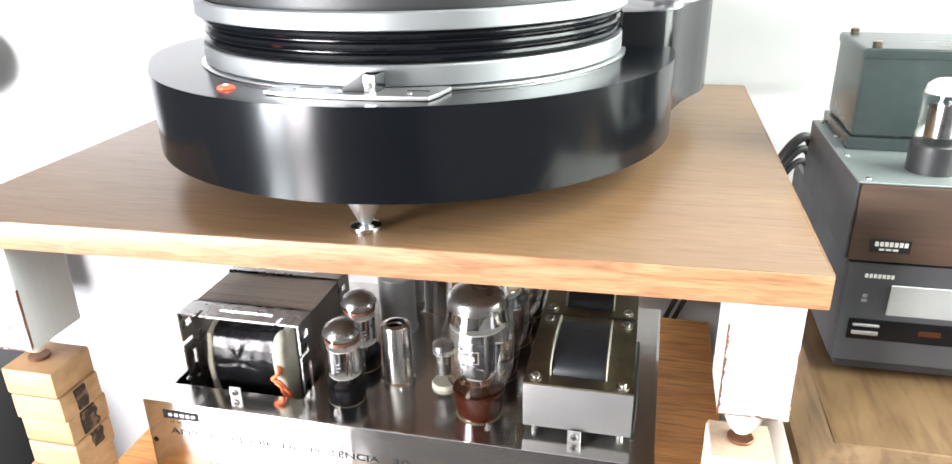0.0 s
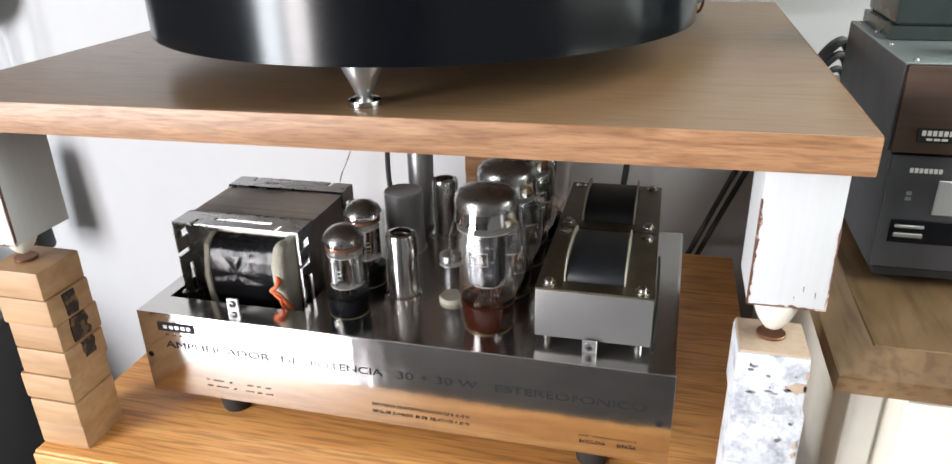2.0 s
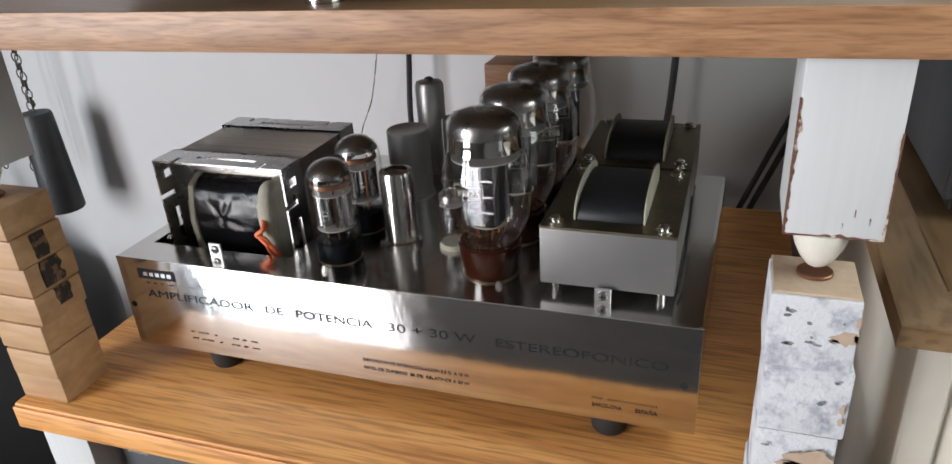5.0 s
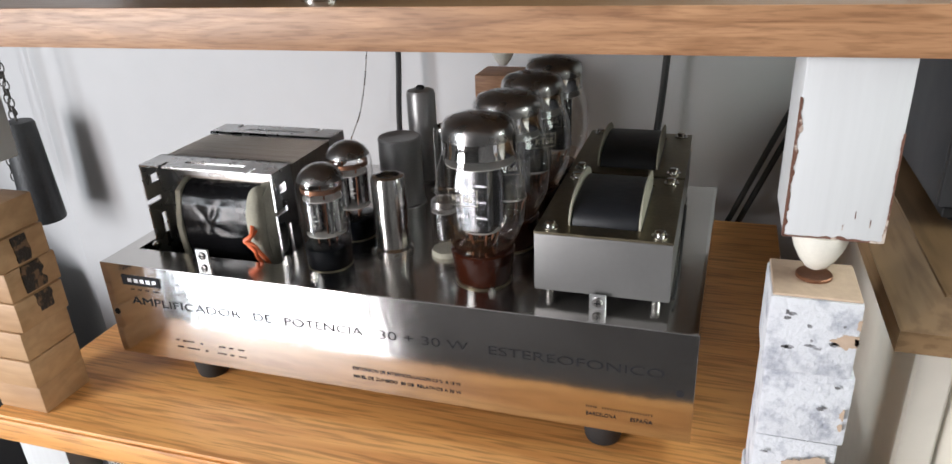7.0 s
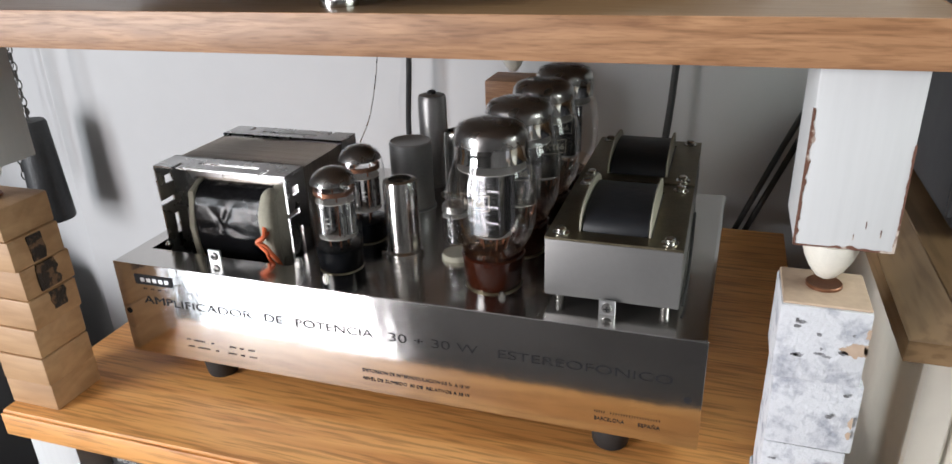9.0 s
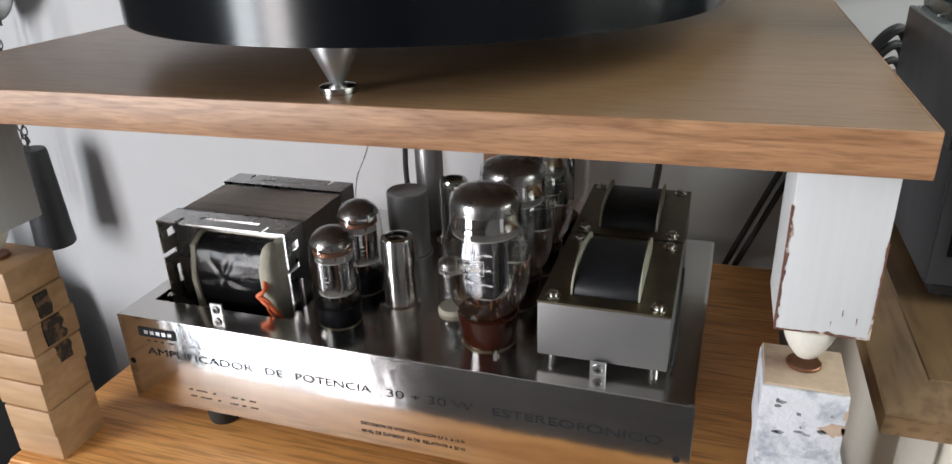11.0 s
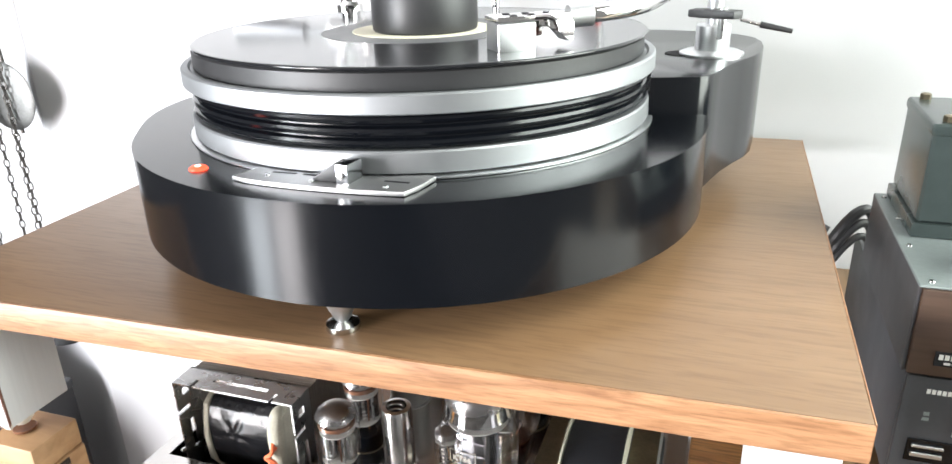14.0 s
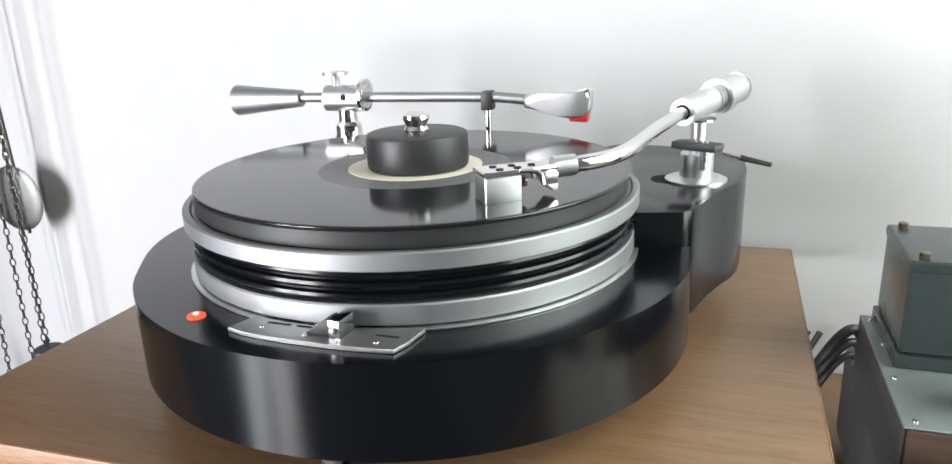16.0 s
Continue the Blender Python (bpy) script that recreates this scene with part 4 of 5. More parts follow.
for k in range(3):
    gr += [(0.1478, z + 0.0004), (0.1500, z + 0.0016), (0.1506, z + 0.0032), (0.1500, z + 0.0048), (0.1478, z + 0.006)]
    z += 0.0062
gr += [(0.12, z)]
part("belt_rim", lathe(gr, 160), BLACKSAT, tt, "black grooved rim")
part("upper_ring", lathe([(0.12, z + 0.0002), (0.1540, z + 0.0002), (0.1548, z + 0.0009), (0.1548, z + 0.0098), (0.1538, z + 0.0108), (0.1505, z + 0.0108), (0.149, z + 0.0094), (0.12, z + 0.0094)], 160), BRUSHED, tt, "brushed aluminium platter ring")
zm = z + 0.0095
RZ = 1.0335 - UP
part("mat", lathe([(0, zm), (0.1462, zm), (0.1472, zm + 0.001), (0.1472, RZ - 0.0035), (0.1462, RZ - 0.0025), (0, RZ - 0.0025)], 140), BLACKMAT, tt, "thick black mat")
ZR = 1.0335
rec = thing("vinyl_record", CX + 0.002, CY - 0.002, ZR - 0.0024, "black vinyl record with a cream label on the platter", "record")
grv = [(0, 0.0001), (0.1462, 0.0001), (0.1475, 0.0010), (0.1475, 0.0018), (0.1465, 0.0024), (0.1445, 0.0022)]
grv += [(0.1445 - 0.0005 * k, 0.0022 if k % 2 else 0.00218) for k in range(1, 150)]
grv += [(0.068, 0.0021), (0.0, 0.0021)]
part("disc", lathe(grv, 128), VINYL, rec, smooth=80)
part("dead_wax", lathe([(0, 0.00212), (0.0668, 0.00212), (0.0668, 0.0023), (0, 0.0023)], 96), DEADWAX, rec)
part("paper_label", lathe([(0, 0.0023), (0.0465, 0.0023), (0.0465, 0.0027), (0, 0.0027)], 72), LABEL, rec, "cream paper label")
cl = thing("record_clamp", CX + 0.005, CY - 0.004, ZR + 0.0003, "black record weight with chrome knob on the record", "record weight")
part("body", lathe([(0, 0), (0.0335, 0), (0.0345, 0.001), (0.0350, 0.004), (0.0350, 0.021), (0.0342, 0.0232), (0.0325, 0.024), (0, 0.0244)], 72), BLACKMAT, cl)
part("knob", lathe([(0, 0.0242), (0.0082, 0.0242), (0.0086, 0.0255), (0.0070, 0.028), (0.0080, 0.0305), (0.0092, 0.033), (0.0088, 0.0352), (0.006, 0.037), (0, 0.0377)], 36), CHROME, cl, "chrome knob")

# brake plate, lever, lamp on the front of the plinth
def ring_pt(r, x):
    return (x, -math.sqrt(r * r - x * x))


xs = np.linspace(-0.0345, 0.0600, 16)
ol = [(-0.0395, -0.1685)] + [(float(x), -0.1735 + 0.006 * (float(x) - 0.012) ** 2 / 0.0027 * 0.6) for x in np.linspace(-0.03, 0.058, 10)] + [(0.0615, -0.1605), (0.0640, -0.1440)] + [ring_pt(0.1548, float(x)) for x in xs[::-1]]
part("brake_plate", prism(ol, P1 + 0.0003, P1 + 0.0027, 0.0004), PLATEGREY, tt, "satin metal brake plate with slots")
for x0, x1 in ((-0.022, -0.008), (-0.004, 0.018), (0.042, 0.055)):
    part("slot", box(x0, x1, -0.1582, -0.1566, P1 + 0.0026, P1 + 0.0029), INK, tt)
for x, y in ((-0.022, -0.163), (0.006, -0.1665), (0.026, -0.1685), (0.046, -0.1655)):
    part("screw", lathe([(0, 0), (0.0016, 0), (0.0013, 0.0007), (0, 0.0009)], 14, at(x, y, P1 + 0.0027)), DULLSTEEL, tt)
lev = part("brake_lever", prism([(0.0, 0.0), (0.0065, 0.0), (0.0065, 0.0135), (0.0, 0.0135)], P1 + 0.0027, P1 + 0.0128, 0.0005, at(0.0205, -0.1672, 0, 0, 0, -6)), DARKANODE, tt, "small metal brake lever")
ramp_ = prism([(0.0, 0.0), (-0.0145, 0.0), (-0.0135, 0.0016), (-0.0015, 0.0095), (0.0, 0.0095)], 0.0, 0.010, 0.0004, Matrix(((1, 0, 0, 0.0203), (0, 0, 1, -0.1658), (0, 1, 0, P1 + 0.0028), (0, 0, 0, 1))))
part("lever_ramp", ramp_, BLACKMAT, lev)
part("lever_screw", lathe([(0, 0), (0.0018, 0), (0.0018, 0.0012), (0, 0.0014)], 12, at(0.0235, -0.1676, P1 + 0.007, 90, 0, 0)), STEEL, lev)
CORE = bpy.data.materials.new("lit_lamp_core")
CORE.use_nodes = True
CORE.node_tree.nodes["Principled BSDF"].inputs["Base Color"].default_value = (0.9, 0.4, 0.35, 1)
CORE.node_tree.nodes["Principled BSDF"].inputs["Emission Color"].default_value = (1, 0.55, 0.45, 1)
CORE.node_tree.nodes["Principled BSDF"].inputs["Emission Strength"].default_value = 2.2
lamp = part("pilot_lamp", lathe([(0, 0), (0.0052, 0), (0.0050, 0.0009), (0.0038, 0.0017), (0.002, 0.0021), (0, 0.0022)], 28, at(-0.0705, -0.1555, P1)), LED, tt, "lit red pilot lamp")
part("lamp_core", lathe([(0, 0.0018), (0.0019, 0.0019), (0.0013, 0.0025), (0, 0.0027)], 16, at(-0.0702, -0.1560, P1)), CORE, lamp, "brightly lit core")

# arm board on the near side with the S-shaped arm
A1 = 1.003 - UP
ab = [(0.352, 0.1445), (0.382, 0.1525), (0.3875, 0.157), (0.391, 0.166), (0.3945, 0.181), (0.4005, 0.203), (0.409, 0.226), (0.4165, 0.243), (0.4215, 0.262), (0.424, 0.29), (0.423, 0.32), (0.418, 0.345), (0.405, 0.362), (0.385, 0.374), (0.35, 0.384), (0.31, 0.388), (0.285, 0.36), (0.272, 0.318), (0.3, 0.2665), (0.322, 0.2445), (0.3345, 0.226), (0.343, 0.205), (0.349, 0.18)]
board1 = part("arm_board", prism([(x - CX, y - CY) for x, y in ab], P0 + 0.003, A1, 0.0012), BLACKSAT, tt, "black curved arm board")
part("slot_hole", lathe([(0, 0), (0.014, 0), (0.014, 0.0004), (0, 0.0004)], 28, at(0.366 - CX, 0.246 - CY, A1)), INK, board1)
arm = part("tonearm", lathe([(0, A1), (0.0235, A1), (0.0235, A1 + 0.0015), (0.020, A1 + 0.003), (0.0125, A1 + 0.0035), (0.0125, A1 + 0.021), (0.0115, A1 + 0.022), (0.006, A1 + 0.0222), (0.006, A1 + 0.046), (0, A1 + 0.046)], 40, at(0.386 - CX, 0.247 - CY, 0)), ALU, tt, "chromed S-shaped tonearm on a round base")


def loc(x, y, z):
    return (x - CX, y - CY, z - UP)


tube = [loc(0.3165, 0.0745, 1.0485), loc(0.330, 0.082, 1.0495), loc(0.343, 0.096, 1.0505), loc(0.351, 0.118, 1.0515), loc(0.356, 0.145, 1.053), loc(0.363, 0.178, 1.0555), loc(0.373, 0.214, 1.058), loc(0.381, 0.238, 1.060)]
part("arm_tube", sweep(tube, 0.0048, 16, 8), CHROME, arm, "bright S-shaped tube")
part("arm_collar", rod(loc(0.3125, 0.0715, 1.0483), loc(0.324, 0.0785, 1.0490), 0.0063), ALU, arm)
part("bearing", rod(loc(0.375, 0.222, 1.0587), loc(0.3925, 0.266, 1.0622), 0.0098, 0.0100, 28), ALU, arm, "silver bearing tube")
part("bearing_mouth", rod(loc(0.3747, 0.2212, 1.0586), loc(0.3752, 0.2225, 1.0587), 0.0059, 0.0059, 28), INK, arm)
part("collar_ring", rod(loc(0.3925, 0.266, 1.0622), loc(0.3975, 0.279, 1.0632), 0.0104, 0.0106, 28), BRUSHED, arm)
part("counterweight", rod(loc(0.3968, 0.277, 1.063), loc(0.4015, 0.289, 1.064), 0.0142, 0.0142, 36), ALU, arm, "round silver counterweight")
part("end_cap", rod(loc(0.4015, 0.289, 1.064), loc(0.4115, 0.3145, 1.066), 0.0118, 0.0124, 32), ALU, arm)
part("end_rim", rod(loc(0.4110, 0.3132, 1.0659), loc(0.4117, 0.3150, 1.066), 0.0127, 0.0127, 32), DULLSTEEL, arm)
part("height_ring", lathe([(0, 0), (0.013, 0), (0.013, 0.0012), (0, 0.0012)], 28, at(*loc(0.386, 0.247, 1.0495))), CHROME, arm)
HS = at(*loc(0.2765, 0.0440, 1.0490), 0, 0, 38)
hs = part("headshell", prism([(0.0, -0.0095), (0.005, -0.0098), (0.034, -0.0085), (0.046, -0.0070), (0.046, 0.0070), (0.034, 0.0085), (0.005, 0.0098), (0.0, 0.0095)], -0.0006, 0.0022, 0.0006, HS), CHROME, arm, "perforated silver headshell")
bracket = [(0.046, 0.0019), (0.046, -0.0125), (0.0425, -0.0128), (0.0405, -0.0095), (0.037, -0.0062), (0.031, -0.0042), (0.025, -0.0036), (0.025, 0.0019)]
part("bracket", prism(bracket, -0.0066, 0.0066, 0.0005, HS @ Matrix(((1, 0, 0, 0), (0, 0, -1, 0), (0, 1, 0, 0), (0, 0, 0, 1)))), CHROME, hs, "curved silver bracket")
hh = bmesh.new()
for k, (x, y) in enumerate(((0.010, 0.004), (0.011, -0.0045), (0.021, 0.003), (0.022, -0.004), (0.032, 0.0))):
    m = at(*loc(0.2765, 0.0440, 1.0512), 0, 0, 38) @ at(x, y, 0.00015)
    lathe([(0, 0), (0.0022, 0), (0.0022, 0.0003), (0, 0.0003)], 14, m, hh)
part("shell_hole", hh, INK, hs)
part("cartridge", box(0.0004, 0.0225, -0.0092, 0.0092, -0.0165, -0.0008, 0.0016, 3), ALU, hs, "brushed metal cartridge").matrix_basis = HS
part("lift_hook", sweep([(0.022, -0.0085, 0.0012), (0.0265, -0.0118, 0.0016), (0.0305, -0.0138, 0.0002), (0.0325, -0.0146, -0.0035), (0.0330, -0.0148, -0.0062)], 0.0015, 8, 5), CHROME, hs).matrix_basis = HS
part("pin_cluster", box(0.0228, 0.0285, -0.004, 0.004, -0.0095, -0.0035, 0.0015, 2), BAKELITE, hs).matrix_basis = HS
lift = part("arm_lift", prism([(-0.008, -0.006), (0.004, -0.009), (0.026, -0.0075), (0.029, 0.0), (0.027, 0.006), (0.004, 0.009), (-0.008, 0.006)], 0, 0.0055, 0.0012, at(*loc(0.378, 0.222, 1.0325), 0, 0, -22)), BLACKMAT, arm, "black cueing lever")
part("lift_post", rod(loc(0.392, 0.216, 1.018), loc(0.392, 0.216, 1.0395), 0.0030), DULLSTEEL, lift)
part("lift_rod", rod(loc(0.404, 0.212, 1.032), loc(0.418, 0.209, 1.029), 0.0013), STEEL, lift)
part("lift_grip", rod(loc(0.417, 0.2092, 1.0292), loc(0.4375, 0.205, 1.0255), 0.0022, 0.0016), RUBBER, lift)
part("cable_clip", sweep([loc(0.397, 0.262, 0.926), loc(0.399, 0.258, 0.915), loc(0.395, 0.256, 0.908), loc(0.393, 0.26, 0.918)], 0.0012, 8, 5), COPPER, board1)

# second arm: long straight tube behind the platter
Y2 = 0.287
pod = part("rear_arm_pod", lathe([(0, P0 + 0.002), (0.036, P0 + 0.002), (0.036, P1 + 0.005), (0.034, P1 + 0.007), (0, P1 + 0.007)], 48, at(*loc(0.064, Y2, UP)[:2], 0)), BLACKSAT, tt, "round black arm pod")
Z2 = 1.0585
arm2 = part("long_tonearm", lathe([(0, P1 + 0.007), (0.014, P1 + 0.007), (0.014, 1.022 - UP), (0.0125, 1.026 - UP), (0.0125, 1.034 - UP), (0.009, 1.037 - UP), (0.0085, 1.048 - UP), (0, 1.048 - UP)], 36, at(*loc(0.066, Y2, UP)[:2], 0)), CHROME, tt, "long straight satin silver tonearm")
part("arm_tube", sweep([loc(-0.0, Y2, Z2), loc(0.1, Y2, Z2 + 0.0012), loc(0.2, Y2, Z2 + 0.002), loc(0.222, Y2, Z2 + 0.0015), loc(0.246, Y2, Z2 - 0.0005)], 0.0046, 16, 6), BRUSHED, arm2)
part("counterweight", rod(loc(0.018, Y2, Z2 - 0.0005), loc(-0.0535, Y2, Z2 - 0.003), 0.0078, 0.0148, 40), BRUSHED, arm2, "conical satin counterweight")
part("bearing_housing", lathe([(0.0, 0), (0.0115, 0), (0.0123, 0.0008), (0.0123, 0.040), (0.0115, 0.041), (0, 0.041)], 40, along(loc(0.046, Y2, Z2), loc(0.1, Y2, Z2))), ALU, arm2, "silver bearing housing")
part("side_ring", lathe([(0.0, 0), (0.0150, 0), (0.0150, 0.0035), (0.012, 0.0035), (0, 0.002)], 40, along(loc(0.0835, Y2, Z2 + 0.003), loc(0.1, Y2, Z2 + 0.003))), CHROME, arm2)
part("housing_screw", lathe([(0, 0), (0.003, 0), (0.003, 0.001), (0, 0.001)], 16, at(*loc(0.069, Y2 - 0.0119, Z2 + 0.002), 90, 0, 0)), INK, arm2)
part("thumb_screw", lathe([(0, 0), (0.0035, 0), (0.0035, 0.008), (0.004, 0.009), (0.012, 0.0098), (0.012, 0.0125), (0, 0.0125)], 28, at(*loc(0.056, Y2, Z2 + 0.0118), 0)), ALU, arm2, "flat thumbscrew")
part("rest_post", rod(loc(0.2055, Y2 - 0.001, P1 + UP + 0.0), loc(0.2055, Y2 - 0.001, Z2 - 0.008), 0.0032), CHROME, tt, "chrome arm rest post")
part("rest_clip", box(0.2005 - CX, 0.2105 - CX, Y2 - CY - 0.0072, Y2 - CY + 0.0072, Z2 - UP - 0.009, Z2 - UP + 0.0075, 0.0015), BLACKMAT, tt, "black arm rest clip")
shell = [(0.0, 0.0052), (0.012, 0.0078), (0.040, 0.0092), (0.0515, 0.0098), (0.0545, 0.0130), (0.0570, 0.0122), (0.0575, -0.0030), (0.0540, -0.0095), (0.0430, -0.0118), (0.0290, -0.0105), (0.0140, -0.0068), (0.0, -0.0048)]
sh = prism(shell, -0.0088, 0.0088, 0.0030, at(*loc(0.240, Y2, Z2 - 0.001), 0, 3, 0) @ Matrix(((1, 0, 0, 0), (0, 0, -1, 0), (0, 1, 0, 0), (0, 0, 0, 1))), seg=3)
h2 = part("headshell", sh, ALU, arm2, "smooth silver headshell")
part("cartridge", box(0.040, 0.0555, -0.0080, 0.0080, -0.0140, -0.0040, 0.0015, 2), REDCART, h2, "red cartridge").matrix_basis = at(*loc(0.240, Y2, Z2 - 0.001), 0, 3, 0)
part("finger_lift", sweep([(0.049, -0.004, 0.005), (0.052, -0.006, 0.011), (0.054, -0.008, 0.0125), (0.0555, -0.009, 0.008)], 0.0018, 8, 5), CHROME, h2).matrix_basis = at(*loc(0.240, Y2, Z2 - 0.001), 0, 3, 0)

# ---------------------------------------------------------------- sideboard with the stacked units
sb = thing("sideboard", 0.95, 0.2, 0, "cream painted sideboard with a dark oak top beside the rack", "sideboard")
STZ = 0.758
part("top", box(0.504 - 0.95, 0.19, 0.0 - 0.2, 0.235, STZ - 0.016, STZ, 0.0008, 1), SIDEWOOD, sb, "dark oak top")
mo = bmesh.new()
for pts, m in (([(0.0, STZ - 0.0006), (-0.0205, STZ - 0.010), (-0.0215, STZ - 0.0205), (-0.018, STZ - 0.0225), (0.0, STZ - 0.0225)], None),):
    # front and left runs mitred at the corner
    prof = pts
    rings = []
    for cx_, cy_, fx_, fy_ in ((0.504 - 0.95, 0.235, 1, 0), (0.504 - 0.95, -0.2, 1, 1), (0.19, -0.2, 0, 1)):
        rings.append([mo.verts.new((cx_ + a * fx_, cy_ + a * fy_, z_)) for a, z_ in prof])
    for a, b in zip(rings, rings[1:]):
        for i in range(len(prof)):
            mo.faces.new((a[i], a[(i + 1) % len(prof)], b[(i + 1) % len(prof)], b[i]))
part("moulding", mo, SIDEWOOD, sb, "sloping oak edge moulding")
part("carcass", box(0.500 - 0.95, 0.18, -0.194, 0.23, 0.0, STZ - 0.0230, 0.001, 1), CREAM, sb, "cream painted carcass")
for k in range(2):
    x = 0.528 - 0.95 + k * 0.30
    part("door", box(x, x + 0.285, -0.2035, -0.1945, 0.06, STZ - 0.034, 0.002), CREAM, sb, "cream painted door")
part("stile", box(0.498 - 0.95, 0.517 - 0.95, -0.2005, -0.1942, 0.0, STZ - 0.0232, 0.004, 3), CREAM, sb)

tun = thing("disc_player", 0.515, 0.083, STZ, "charcoal audio player with a silver display and buttons", "disc player")
part("case", box(0, 0.36, 0.003, 0.22, 0.012, 0.0915, 0.0015), CHARCOAL, tun)
part("fascia", box(0, 0.36, -0.003, 0.0025, 0.0135, 0.0905, 0.0012), CHARCOAL, tun)
part("lower_strip", box(0.007, 0.353, -0.0042, -0.0031, 0.032, 0.048, 0.0004, 1), BLACKSAT, tun)
part("display", box(0.029, 0.1, -0.0045, -0.0031, 0.0525, 0.0755, 0.0005, 1), DISPLAYW, tun, "silver panel")
part("base_step", box(0.004, 0.356, 0.001, 0.21, 0.006, 0.0119, 0.0005, 1), BLACKMAT, tun)
for x, y in ((0.02, 0.02), (0.34, 0.02), (0.02, 0.2), (0.34, 0.2)):
    part("foot", lathe([(0, 0), (0.01, 0), (0.011, 0.002), (0.011, 0.0059), (0, 0.0059)], 20, at(x, y, 0)), RUBBER, tun)
for z_ in (0.0385, 0.044):
    part("button", box(0.0095, 0.0265, -0.0058, -0.0043, z_ - 0.0011 - (0.0009 if z_ < 0.04 else 0), z_ + 0.0008, 0.0003, 1), ALU, tun)
pb = bmesh.new()
for k in range(7):
    box(0.0115 + k * 0.0027, 0.0135 + k * 0.0027, -0.0032, -0.003, 0.0795, 0.0825, bm=pb)
part("print", pb, PRINT, tun, "small grey lettering bars")
pb = bmesh.new()
box(0.0125, 0.0155, -0.0032, -0.003, 0.0645, 0.067, bm=pb)
box(0.0122, 0.0158, -0.0032, -0.003, 0.061, 0.0632, bm=pb)
part("mark", pb, GREYMETAL, tun)
pb = bmesh.new()
box(0.052, 0.066, -0.0044, -0.0042, 0.0385, 0.0425, bm=pb)
part("amber_print", pb, COPPER, tun)

ga = thing("small_valve_amplifier", 0.513, 0.078, STZ + 0.0925, "brown and grey valve amplifier stacked on the audio player", "amplifier")
part("case", box(0, 0.34, 0, 0.162, 0.0, 0.0535, 0.0012), DARKWOOD, ga, "dark brown wooden front case")
part("side_cover", box(-0.0022, -0.0002, 0.002, 0.162, 0.0005, 0.0545, 0.0005, 1), CHARCOAL, ga)
part("top_plate", box(-0.002, 0.34, 0.0015, 0.162, 0.0537, 0.0552, 0.0005, 1), GREYMETAL, ga, "grey hammered top plate")
tf = bmesh.new()
box(0.0055, 0.115, 0.075, 0.160, 0.0555, 0.0645, 0.001, 2, tf)
part("transformer_foot", tf, GREENBLACK, ga)
part("transformer", box(0.0075, 0.113, 0.077, 0.158, 0.0646, 0.1255, 0.004, 3), GREENBLACK, ga, "black enamelled transformer can")
part("transformer_lid", box(0.0065, 0.114, 0.076, 0.159, 0.1200, 0.1285, 0.0035, 3), GREENBLACK, ga)
for x, y in ((0.016, 0.084), (0.016, 0.150), (0.106, 0.084), (0.106, 0.150)):
    part("lid_nut", lathe([(0, 0), (0.0035, 0), (0.0035, 0.0035), (0.002, 0.0042), (0, 0.0042)], 6, at(x, y, 0.1285)), BRASS, ga)
for x, y in ((0.005, 0.008), (0.005, 0.11), (0.003, 0.152), (0.003, 0.06)):
    part("top_screw", lathe([(0, 0), (0.0018, 0), (0.0014, 0.001), (0, 0.0012)], 12, at(x, y, 0.0552)), STEEL, ga)
part("maker_plate", box(0.0125, 0.0365, -0.0008, -0.0001, 0.0075, 0.0165), INK, ga, "black plate with bars")
pb = bmesh.new()
for k in range(7):
    box(0.0145 + k * 0.003, 0.0167 + k * 0.003, -0.0011, -0.0008, 0.0118, 0.0150, bm=pb)
for k in range(3):
    box(0.0175 + k * 0.0042, 0.0208 + k * 0.0042, -0.0011, -0.0008, 0.0088, 0.0102, bm=pb)
part("maker_bars", pb, PRINT, ga)
gv = thing("output_valve", 0.5625, 0.112, STZ + 0.0925 + 0.0552, "glass valve with black base on the grey top plate", "valve")
part("base", lathe([(0, 0), (0.0155, 0), (0.0155, 0.019), (0.0145, 0.020), (0, 0.020)], 28), BLACKMAT, gv)
part("glass_bulb", lathe([(0.0135, 0.020), (0.0142, 0.022), (0.0142, 0.052), (0.013, 0.058), (0.009, 0.0615), (0, 0.063)], 32), GLASS, gv)
part("getter", lathe([(0.0136, 0.0525), (0.0126, 0.0576), (0.0087, 0.061), (0, 0.0625)], 28), MICA, gv, "milky getter")
part("anode", lathe([(0, 0.024), (0.009, 0.024), (0.009, 0.046), (0, 0.046)], 20), ANODE, gv)

for k in range(3):
    d = 0.011 * k
    loop = sweep([(0.5185, 0.262, 0.868 - d), (0.5165, 0.258, 0.881 - d), (0.509, 0.252, 0.8875 - d), (0.499, 0.246, 0.881 - d), (0.489, 0.244, 0.864 - d), (0.4815, 0.262, 0.835 - d), (0.486, 0.32, 0.762)], 0.0042 - 0.0007 * k, 10, 8)
    solo("unit_cable", loop, BLACKMAT, "thick black cable looping behind the stacked units", "cable", "unit cables")
# fluffy dried plume at the far side, only its tip shows
pl = bmesh.new()
rp = random.Random(4)
for k in range(260):
    a, b, r = rp.uniform(0, 6.28), rp.uniform(-1, 1), rp.uniform(0.2, 1)
    p = Vector((0.672 + 0.028 * r * math.cos(a) * math.sqrt(1 - b * b), 0.385 + 0.02 * r * math.sin(a), 1.058 + 0.03 * r * b))
    q = p + Vector((rp.uniform(-0.008, 0.004), rp.uniform(-0.004, 0.004), rp.uniform(-0.005, 0.005)))
    rod(p, q, 0.0009, 0.0003, 5, pl)
rod((0.69, 0.388, 0.9055), (0.672, 0.385, 1.045), 0.0018, 0.0012, 8, pl)
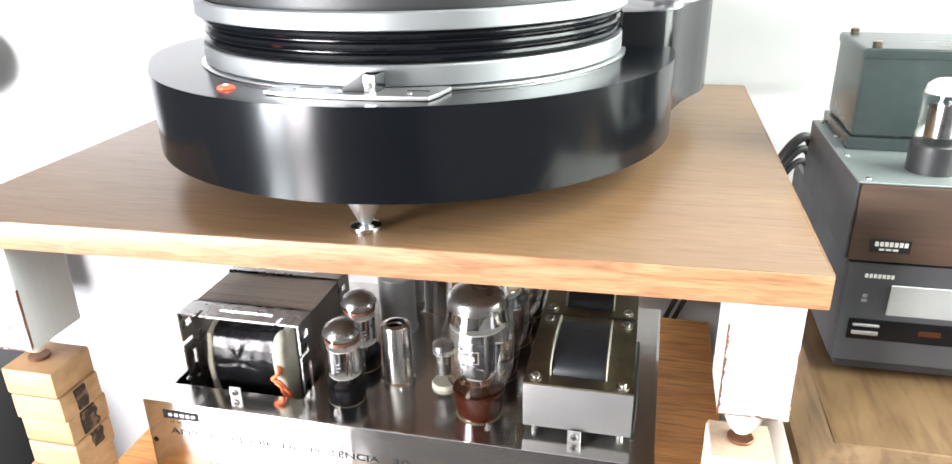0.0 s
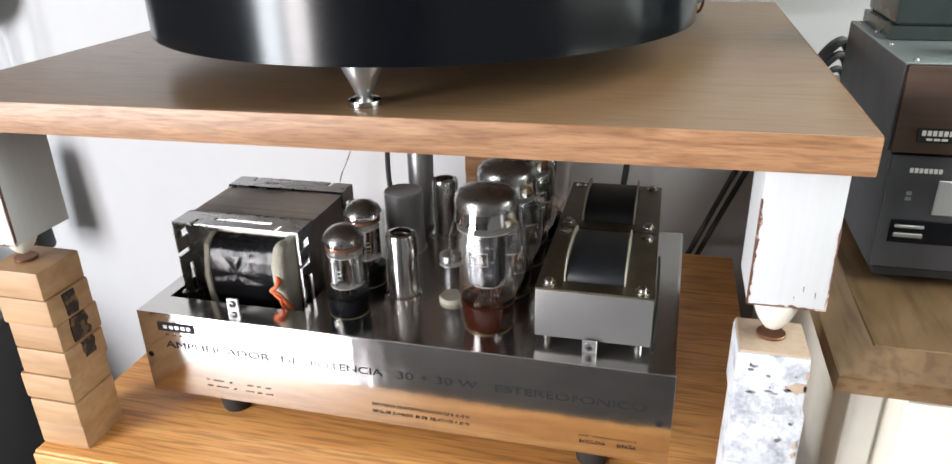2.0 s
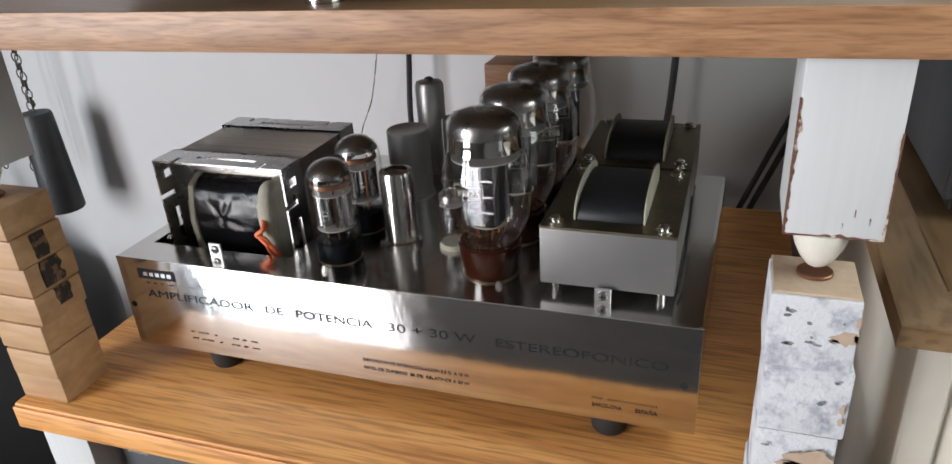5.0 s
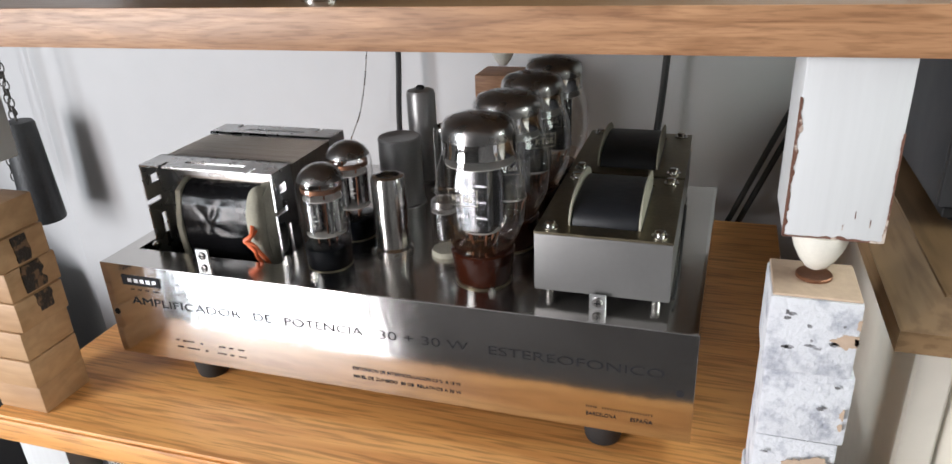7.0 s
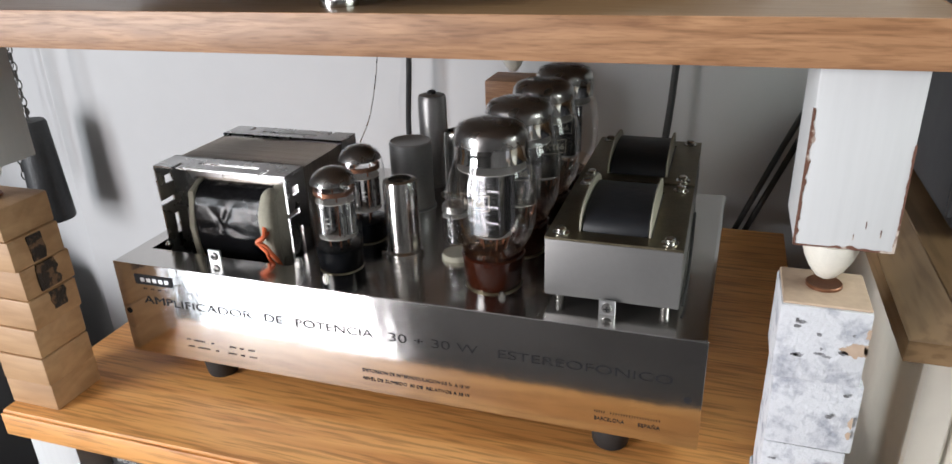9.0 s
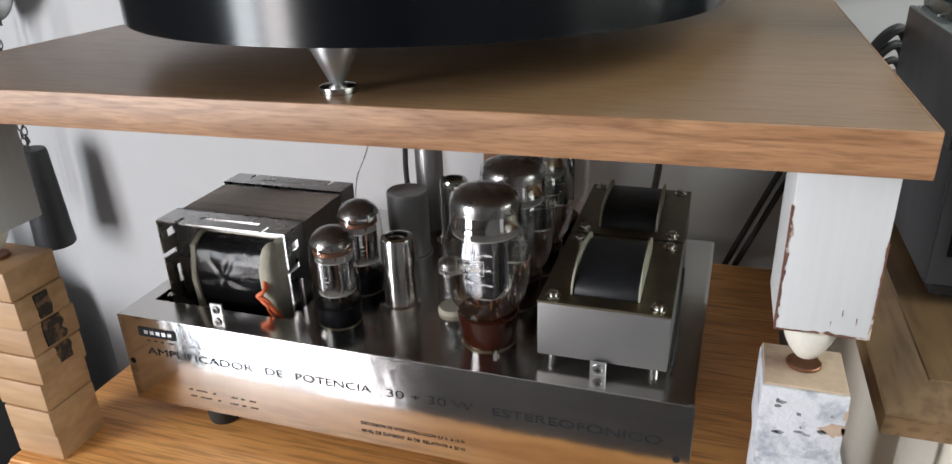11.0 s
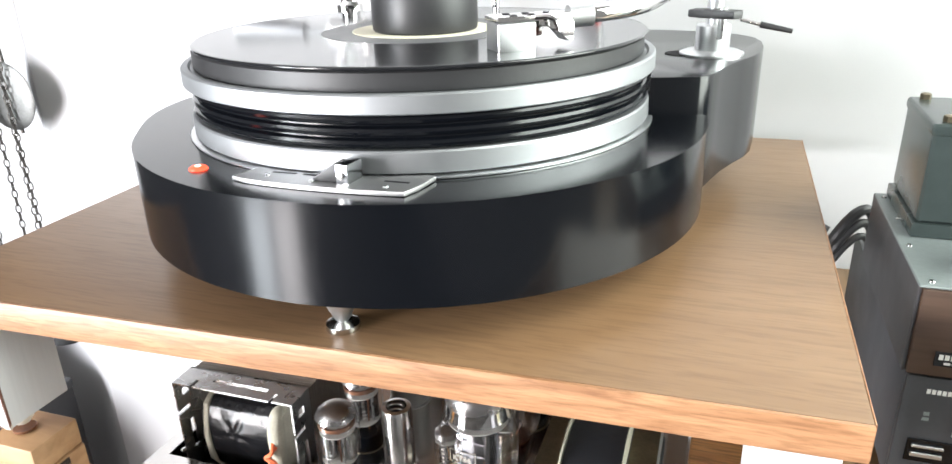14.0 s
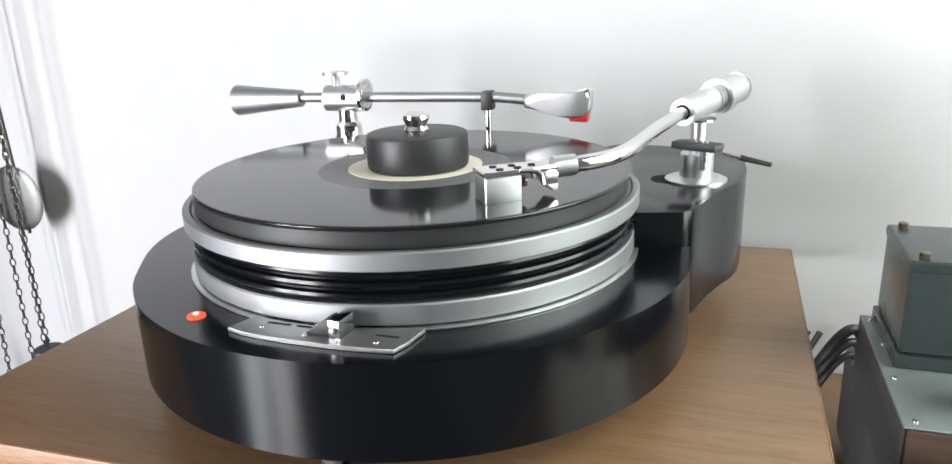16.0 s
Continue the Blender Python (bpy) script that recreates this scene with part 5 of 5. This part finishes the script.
tagged(part("dried_plume", pl, PAPER), "fluffy beige dried plume", "dried plant")

# cables against the wall behind the amplifier
for pts, r in (([(0.058, 0.41, 0.875), (0.0555, 0.405, 0.78), (0.052, 0.40, 0.70), (0.06, 0.39, 0.6425)], 0.0034),
               ([(0.349, 0.41, 0.876), (0.3445, 0.405, 0.79), (0.340, 0.40, 0.72), (0.332, 0.39, 0.65)], 0.0036),
               ([(0.4985, 0.418, 0.81), (0.4605, 0.410, 0.725), (0.4245, 0.410, 0.632), (0.382, 0.41, 0.52)], 0.0031),
               ([(0.5095, 0.418, 0.81), (0.4715, 0.410, 0.725), (0.4350, 0.410, 0.632), (0.392, 0.41, 0.52)], 0.0031),
               ([(0.021, 0.41, 0.877), (0.018, 0.404, 0.787), (0.005, 0.40, 0.72), (-0.012, 0.398, 0.68), (-0.016, 0.39, 0.632)], 0.0007)):
    solo("wall_cable", sweep(pts, r, 8, 8), BLACKMAT if r > 0.001 else DULLSTEEL, "black cable hanging against the white wall" if r > 0.001 else "thin grey wire hanging against the white wall", "cable", "wall cables")

# ---------------------------------------------------------------- wall clock: pendulum, chains, weight
clock = thing("wall_clock", -0.53, 0.40, 1.45, "wall clock with a tarnished pendulum disc, chains and dark iron weights", "clock")


def lk(x, y, z):
    return (x + 0.53, y - 0.40, z - 1.45)


part("case", box(-0.13, 0.13, -0.12, 0.039, 0.0, 0.32, 0.006), DARKWOOD, clock, "dark wooden case")
part("pendulum_rod", rod(lk(-0.545, 0.41, 1.45), lk(-0.523, 0.41, 0.848), 0.0024, seg=10), CHAINM, clock)
part("pendulum_disc", lathe([(0, -0.004), (0.032, -0.0035), (0.0445, -0.001), (0.0465, 0), (0.0445, 0.0012), (0.032, 0.0035), (0, 0.0042)], 48, at(*lk(-0.527, 0.405, 0.9), 90, 0, 0)), PENDISC, clock, "tarnished metal pendulum disc")


def chain(x, y, z0, z1, x1=None):
    bm = bmesh.new()
    n = max(2, int((z0 - z1) / 0.0112))
    x1 = x if x1 is None else x1
    for k in range(n):
        t = k / (n - 1)
        m = at(*lk(x + (x1 - x) * t, y, z0 + (z1 - z0) * t), 0, 0, 90 * (k % 2) + 35)
        ring = [m @ Vector((0.0034 * math.cos(a), 0, 0.0069 * math.sin(a))) for a in np.linspace(0, 2 * math.pi, 9)]
        for i in range(8):
            rod(ring[i], ring[i + 1], 0.00095, seg=6, bm=bm)
    return bm


for x, y, z0, z1, x1 in ((-0.505, 0.395, 1.45, 0.60, -0.526), (-0.532, 0.395, 1.45, 0.60, -0.556), (-0.575, 0.395, 1.45, 0.60, -0.61), (-0.485, 0.37, 1.45, 0.706, -0.487)):
    tagged(part("chain", chain(x, y, z0, z1, x1), CHAINM, clock), "dark link chain")
wt = part("weight", lathe([(0, 0.0), (0.0255, 0.0), (0.0265, 0.002), (0.0205, 0.137), (0.0185, 0.141), (0, 0.1415)], 36, at(*lk(-0.487, 0.37, 0.551))), IRON, clock, "dark cast iron weight")
part("hook", sweep([lk(-0.487, 0.37, 0.692), lk(-0.487, 0.37, 0.699), lk(-0.483, 0.37, 0.703), lk(-0.485, 0.37, 0.709)], 0.0012, 8, 5), CHAINM, wt)

# dark cabinet standing at the wall beside the rack
lc = thing("low_cabinet", -0.9125, 0.24, 0, "dark grey low cabinet at the wall beside the rack", "cabinet")
part("carcass", box(-0.3345, 0.3345, -0.172, 0.185, 0.0, 0.412, 0.003), CHARCOAL, lc)
part("top", box(-0.3375, 0.3375, -0.18, 0.185, 0.4125, 0.43, 0.004), CHARCOAL, lc)
for x in (-0.333, 0.001):
    part("door", box(x, x + 0.332, -0.18, -0.1725, 0.03, 0.408, 0.002), CHARCOAL, lc)
